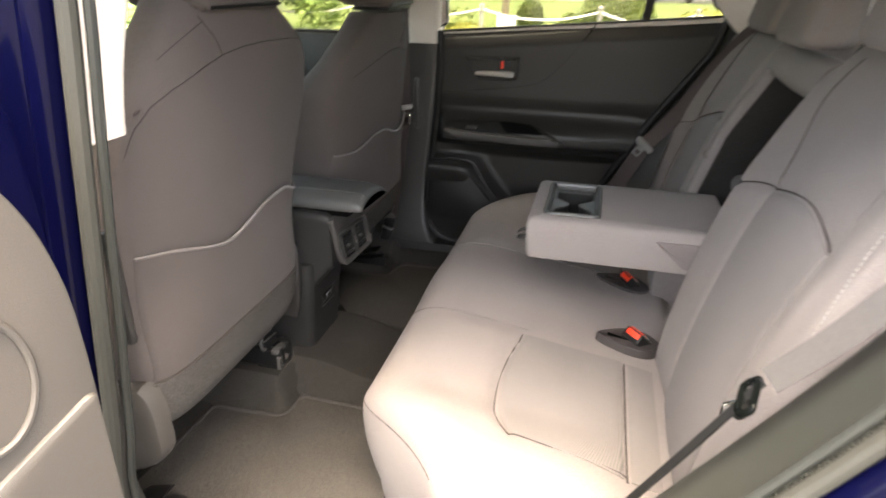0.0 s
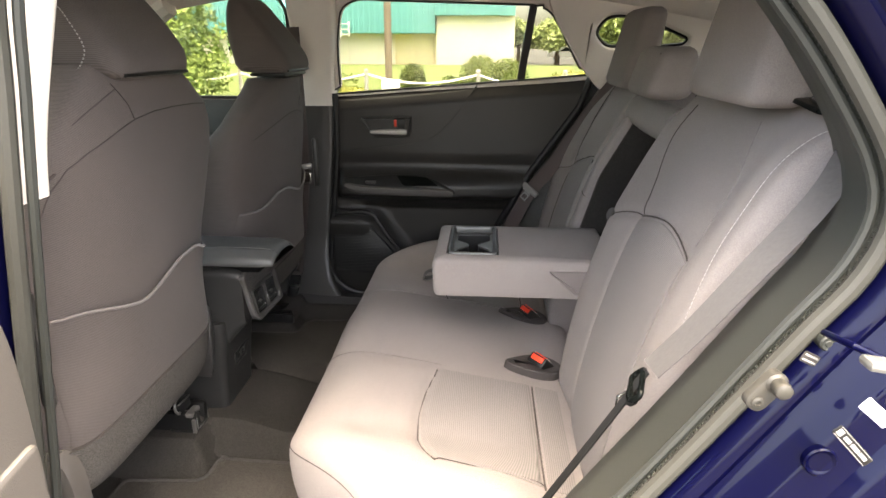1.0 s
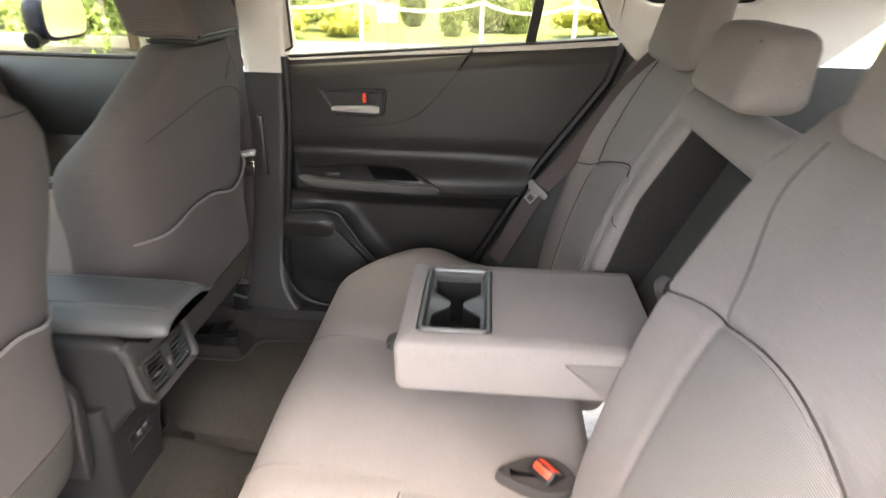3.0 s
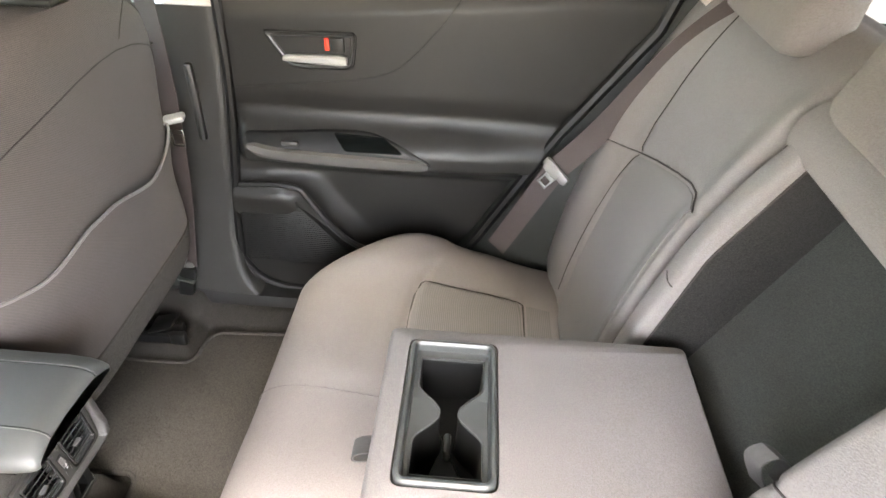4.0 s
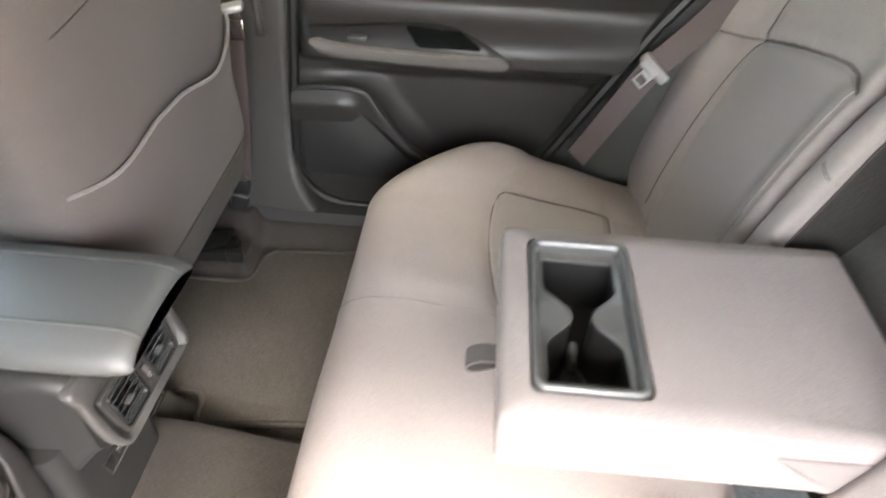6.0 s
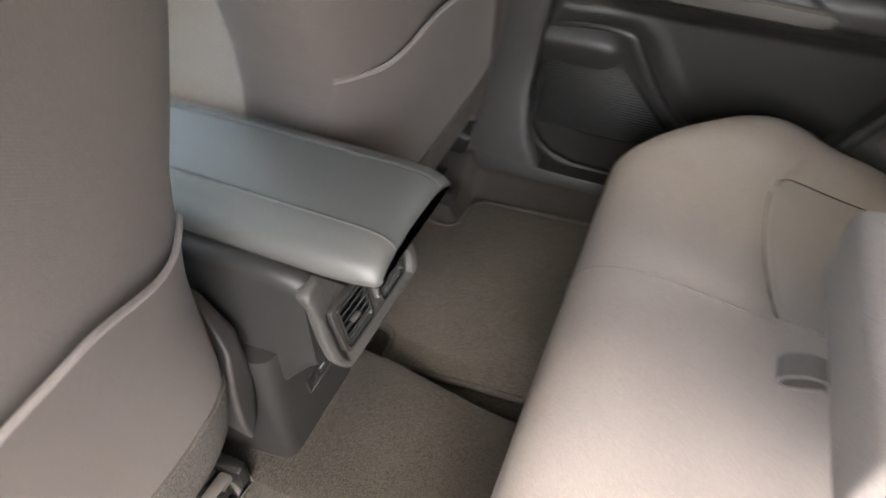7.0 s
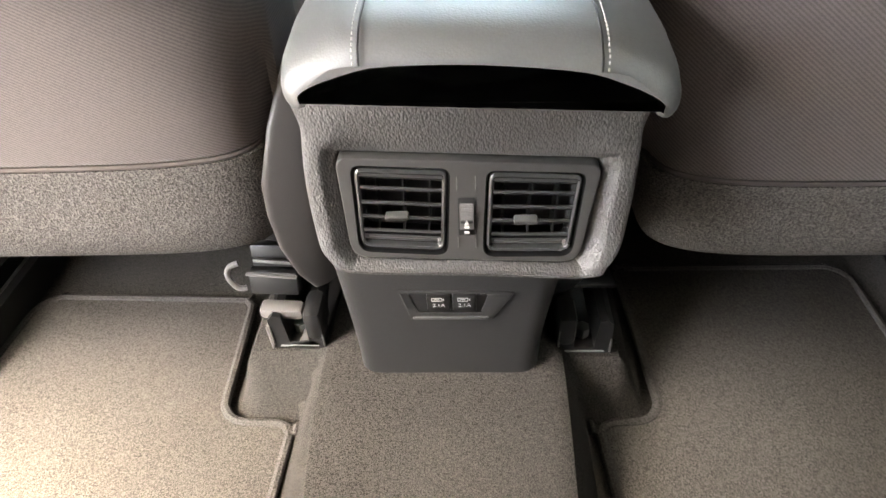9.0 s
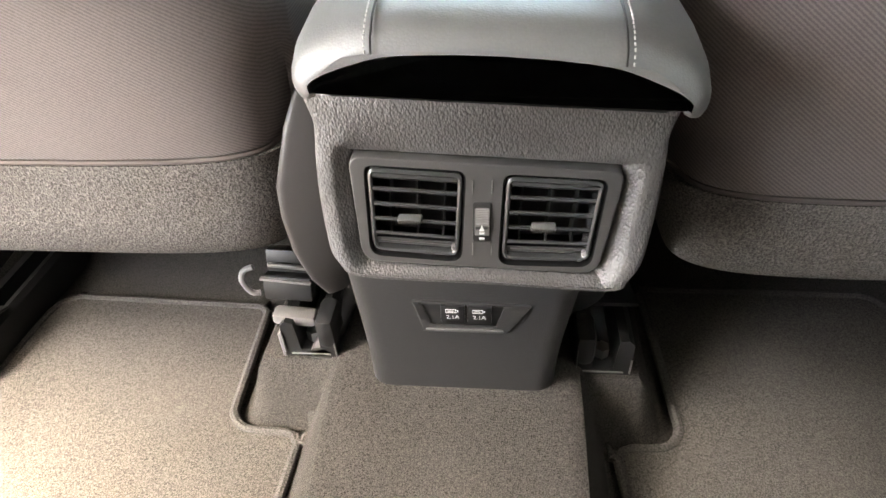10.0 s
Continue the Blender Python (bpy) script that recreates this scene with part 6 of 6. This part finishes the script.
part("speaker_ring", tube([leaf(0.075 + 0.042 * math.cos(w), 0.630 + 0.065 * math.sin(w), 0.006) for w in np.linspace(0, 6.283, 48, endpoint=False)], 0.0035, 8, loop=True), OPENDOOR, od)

# ---- outside: ground, kerb, planting, building ----
ground = part("ground", ([(-400, -400, -0.42), (400, -400, -0.42), (400, 400, -0.42), (-400, 400, -0.42)], [(0, 1, 2, 3)]), ASPHALT)
tagged(ground, "grey asphalt car park", "ground", kind="structure")
lawn = part("lawn", rbox((26.0, 0, -0.40), (32.0, 120.0, 0.20), 0.04), GRASS)
tagged(lawn, "green planted verge behind the kerb", "lawn", kind="structure")
kerb = part("kerb", rbox((9.9, 0, -0.37), (0.18, 120.0, 0.26), 0.03), CONCRETE)
tagged(kerb, "pale concrete kerb along the verge", "kerb", kind="structure")
rng = np.random.default_rng(7)


def leaves(centres, radii, count, size, flat=1.0):
    """Many small leaves in the outer shells of some clumps."""
    V, F = [], []
    C, Rr = np.array(centres, float), np.array(radii, float)
    for _ in range(count):
        i = rng.integers(len(C))
        d = rng.normal(size=3)
        d /= np.linalg.norm(d)
        r = Rr[i] * (0.62 + 0.42 * rng.random() ** 0.6)
        p = C[i] + d * r
        a = rng.normal(size=3) + 0.8 * d
        a /= np.linalg.norm(a)
        b = np.cross(a, rng.normal(size=3))
        b /= np.linalg.norm(b) + 1e-9
        s = size * (0.6 + 0.8 * rng.random())
        n = len(V)
        V += [p - 0.45 * s * b, p + 0.5 * s * a - 0.1 * s * b, p + 0.5 * s * b, p + 1.1 * s * a]
        F += [(n, n + 1, n + 2), (n + 1, n + 3, n + 2)]
    return V, F


def bush(x, y, w, h, mat, label, count=2600, size=0.05, z0=-0.30, clipped=False):
    ob = empty("bush", (x, y, z0), label, "bush", "bushes on the verge")
    C, R = [], []
    for _ in range(16):
        u, v, t = rng.normal(size=3) * 0.35
        C.append((x + np.clip(u, -0.6, 0.6) * w * 0.5, y + np.clip(v, -0.7, 0.7) * w * 0.5, z0 + h * (0.5 + 0.25 * np.clip(t, -1, 1))))
        R.append(np.array((w, w, h)) * (0.22 + 0.1 * rng.random()))
    if clipped:
        C = [(x + 0.06 * w * math.cos(k), y + 0.06 * w * math.sin(k), z0 + h * 0.5) for k in range(6)]
        R = [np.array((0.44 * w, 0.44 * w, 0.5 * h))] * 6
    part("trunk", tube([(x, y, z0 - 0.05), (x, y, z0 + 0.4 * h)], 0.03, 6), BARK, ob)
    core = []
    for c, r in zip(C, R):
        core.append(rings([[(c[0] + r[0] * 0.7 * math.cos(a) * math.cos(b), c[1] + r[1] * 0.7 * math.sin(a) * math.cos(b), c[2] + r[2] * 0.7 * math.sin(b)) for a in np.linspace(0, 2 * math.pi, 8, endpoint=False)] for b in (-1.3, -0.6, 0, 0.6, 1.3)]))
    part("twigs", merge(*core), mat, ob)
    part("foliage", leaves(C, R, count, size), mat, ob)
    return ob


bush(14.0, 1.93, 0.66, 0.82, LEAFDARK, "round clipped dark green bush", 4000, 0.04, clipped=True)
bush(13.0, 0.30, 0.95, 1.02, LEAF, "wide clipped green hedge", 5200, 0.045, clipped=True)
bush(13.1, -0.32, 0.95, 0.95, LEAF, "wide clipped green hedge", 5200, 0.045, clipped=True)
bush(12.0, 0.92, 0.50, 0.62, LEAF, "low green bush on the verge", clipped=True)
bush(11.5, 2.95, 0.9, 0.45, LEAFYELLOW, "low yellow-green bush on the verge")
bush(11.0, 4.0, 0.9, 0.60, LEAFYELLOW, "low yellow-green bush on the verge")
bush(12.5, 3.6, 1.2, 0.75, LEAF, "green bush on the verge")
bush(14.0, 4.6, 0.8, 0.9, LEAFDARK, "clipped dark green bush")
bush(12.5, -2.0, 1.6, 0.8, LEAFYELLOW, "yellow-green bush on the verge", 3200)
bush(13.5, -3.3, 1.8, 0.9, LEAF, "green bush on the verge", 3200)
bush(12.0, 8.2, 1.4, 0.6, LEAFYELLOW, "yellow-green bush on the verge")
bush(11.0, 10.0, 1.4, 0.6, LEAF, "green bush on the verge")


def conifer(x, y, h, w):
    ob = empty("conifer", (x, y, -0.3), "tall bright green conifer with feathery foliage", "tree")
    part("trunk", tube([(x, y, -0.4), (x, y, 0.9 * h)], 0.09, 8), BARK, ob)
    C, R = [], []
    for _ in range(260):
        t = rng.random() ** 0.8
        a = rng.random() * 6.28
        r = w * (1.0 - 0.6 * t) * (0.45 + 0.55 * rng.random())
        C.append((x + r * math.cos(a), y + r * math.sin(a), -0.3 + 0.15 + t * h))
        R.append(np.array((0.20, 0.20, 0.34)) * (1.1 - 0.4 * t))
    part("crown", leaves(C, R, 26000, 0.085), LEAFBRIGHT, ob)
    return ob


conifer(9.6, 6.15, 4.4, 1.55)
conifer(11.6, 8.4, 4.2, 1.2)


def tree(x, y, h, w):
    ob = empty("tree", (x, y, -0.3), "broad green tree in the distance", "tree", "trees in the distance")
    part("trunk", rings([[(x + r * math.cos(a) + 0.1 * t, y + r * math.sin(a), -0.4 + t * h * 0.6) for a in np.linspace(0, 6.28, 8, endpoint=False)] for t, r in ((0, 0.22), (0.4, 0.16), (1, 0.08))]), BARK, ob)
    for a in (0.4, 1.9, 3.3, 5.0):
        part("limb", tube([(x, y, h * 0.3), (x + 0.25 * w * math.cos(a), y + 0.25 * w * math.sin(a), h * 0.55), (x + 0.4 * w * math.cos(a), y + 0.4 * w * math.sin(a), h * 0.7)], 0.06, 6), BARK, ob)
    C = [(x + rng.normal() * w * 0.25, y + rng.normal() * w * 0.25, -0.3 + h * (0.45 + 0.45 * rng.random())) for _ in range(26)]
    part("crown", leaves(C, [np.array((w, w, h * 0.6)) * 0.2] * 26, 5000, 0.28), LEAFHAZE, ob)
    return ob


for x, y, h, w in ((46, -5.0, 3.0, 3.6), (44, -9.0, 3.4, 4.2), (52, -2.5, 3.2, 3.0), (48, -13, 3.6, 5), (40, -17, 3.4, 5)):
    tree(x, y, h, w)

# low posts with a slung rope
posts = [(9.6, 2.25), (9.6, 0.30), (9.6, -1.18), (9.6, 4.5), (9.6, 6.6), (9.6, -3.2)]
for x, y in posts:
    ob = empty("rope_post", (x, y, -0.30), "short pale fence post with rope on the verge", "post", "rope posts")
    part("shaft", rings([[(x + r * math.cos(a), y + r * math.sin(a), z) for a in np.linspace(0, 6.28, 12, endpoint=False)] for z, r in ((-0.31, 0.04), (0.50, 0.035), (0.52, 0.045), (0.545, 0.04), (0.56, 0.015))]), CONCRETE, ob)
order = sorted(posts, key=lambda p: p[1])
for (x0, y0), (x1, y1) in zip(order, order[1:]):
    ts = np.linspace(0, 1, 20)
    ob = part("rope", tube([(x0, y0 + (y1 - y0) * t, 0.47 - 0.6 * t * (1 - t)) for t in ts], 0.018, 6), WHITE)
    tagged(ob, "pale rope slung between fence posts", "rope", "ropes between posts")
sign = empty("verge_sign", (9.5, 1.78, -0.3), "small white sign board on a stake in the verge", "sign")
part("board", rbox((9.45, 1.80, 0.27), (0.02, 0.32, 0.24), 0.006), WHITE, sign)
part("stake", tube([(9.47, 1.80, -0.31), (9.47, 1.80, 0.2)], 0.015, 6), POLE, sign)
lamp_pole = empty("lamp_pole", (17.0, 2.95, -0.3), "dark brown lamp pole standing on the verge", "pole")
part("shaft", rings([[(17.0 + r * math.cos(a), 2.98 + r * math.sin(a), z) for a in np.linspace(0, 6.28, 12, endpoint=False)] for z, r in ((-0.32, 0.12), (-0.2, 0.11), (6.5, 0.085))]), POLE, lamp_pole)
part("base_collar", rings([[(17.0 + r * math.cos(a), 2.98 + r * math.sin(a), z) for a in np.linspace(0, 6.28, 12, endpoint=False)] for z, r in ((-0.32, 0.2), (-0.05, 0.2), (0.0, 0.13))]), CONCRETE, lamp_pole)

BX = 41.0
house = empty("building", (BX + 5, 10, -0.3), "cream walled building with teal metal cladding above", "building")
part("wall", rbox((BX + 3.0, 2.6 - 1.7, 1.1), (5.0, 5.15, 3.4), 0.03), STUCCO, house)
part("wall", rbox((BX + 4.0, 25.0, 0.6), (5.0, 32.0, 2.5), 0.03), STUCCO, house)
part("wall", rbox((BX + 3.9, 8.0, 0.6), (5.0, 3.2, 2.5), 0.03), STUCCO, house)
part("lintel", rbox((BX + 1.9, 5.0, 1.66), (0.6, 3.2, 0.14), 0.02), TIMBER, house)
doorway = part("recessed_door", rbox((BX + 1.75, 5.2, 0.65), (0.2, 3.6, 2.0), 0.02), TIMBER, house, "tan recessed loading door")
part("door_edge", rbox((BX + 1.8, 3.62, 0.65), (0.5, 0.28, 2.0), 0.02), TIMBER, house)
part("fascia", rbox((BX + 2.6, 16.3, 4.5), (4.6, 25.5, 5.6), 0.05), TEAL, house, "teal metal cladding")
part("fascia", rbox((BX + 2.2, 0.95, 5.1), (4.6, 5.2, 4.6), 0.05), TEAL, house, "teal metal cladding")
for k in range(84):
    y = 28.8 - 0.36 * k
    low = 1.72 if y > 3.5 else 2.80
    x = BX + 0.3 if y > 3.5 else BX - 0.1
    if y > -1.6:
        part("cladding_rib", rbox((x - 0.05, y, (low + 7.2) / 2), (0.10, 0.07, 7.2 - low), 0), TEAL, house)
for y in (14.5, 17.5, 20.5):
    w = part("window", rbox((BX + 1.45, y, 1.05), (0.08, 1.2, 1.2), 0.02), WHITE, house)
    part("pane", rbox((BX + 1.40, y, 1.05), (0.04, 1.0, 1.0), 0), GLOSSBLACK, w)
rack = part("wall_ladder", merge(*[rbox((BX + 0.1, 9.5 + d, 1.95), (0.08, 0.07, 1.0), 0.01) for d in (-0.27, 0.27)]), WHITE, house, "white ladder fixed to the wall")
for k in range(3):
    part("rung", rbox((BX + 0.1, 9.5, 1.6 + 0.34 * k), (0.06, 0.5, 0.07), 0.01), WHITE, rack)

# parked car far off
pc = empty("parked_car", (64, -8.2, -0.4), "silver car parked in the distance", "car")
prof = curve([(-2.1, 0.25), (-2.1, 0.62), (-1.3, 0.80), (-0.7, 1.25), (0.6, 1.30), (1.4, 0.85), (2.1, 0.75), (2.15, 0.3)], 40)
part("body", rings([[(64 + dx, -8.2 + a, -0.42 + b) for a, b in prof] for dx in (-0.85, 0.85)]), SATIN, pc)
part("side_windows", rings([[(63.13 + d, -8.2 + a, -0.42 + b) for a, b in ((-1.1, 0.85), (-0.62, 1.2), (0.5, 1.22), (1.1, 0.86))] for d in (0, 0.02)]), GLOSSBLACK, pc)
for a in (-1.35, 1.35):
    w = part("wheel", rings([[(63.1 + d, -8.2 + a + 0.31 * math.cos(t), -0.11 + 0.31 * math.sin(t)) for t in np.linspace(0, 6.28, 16, endpoint=False)] for d in (0, 0.2)]), BLACK, pc)
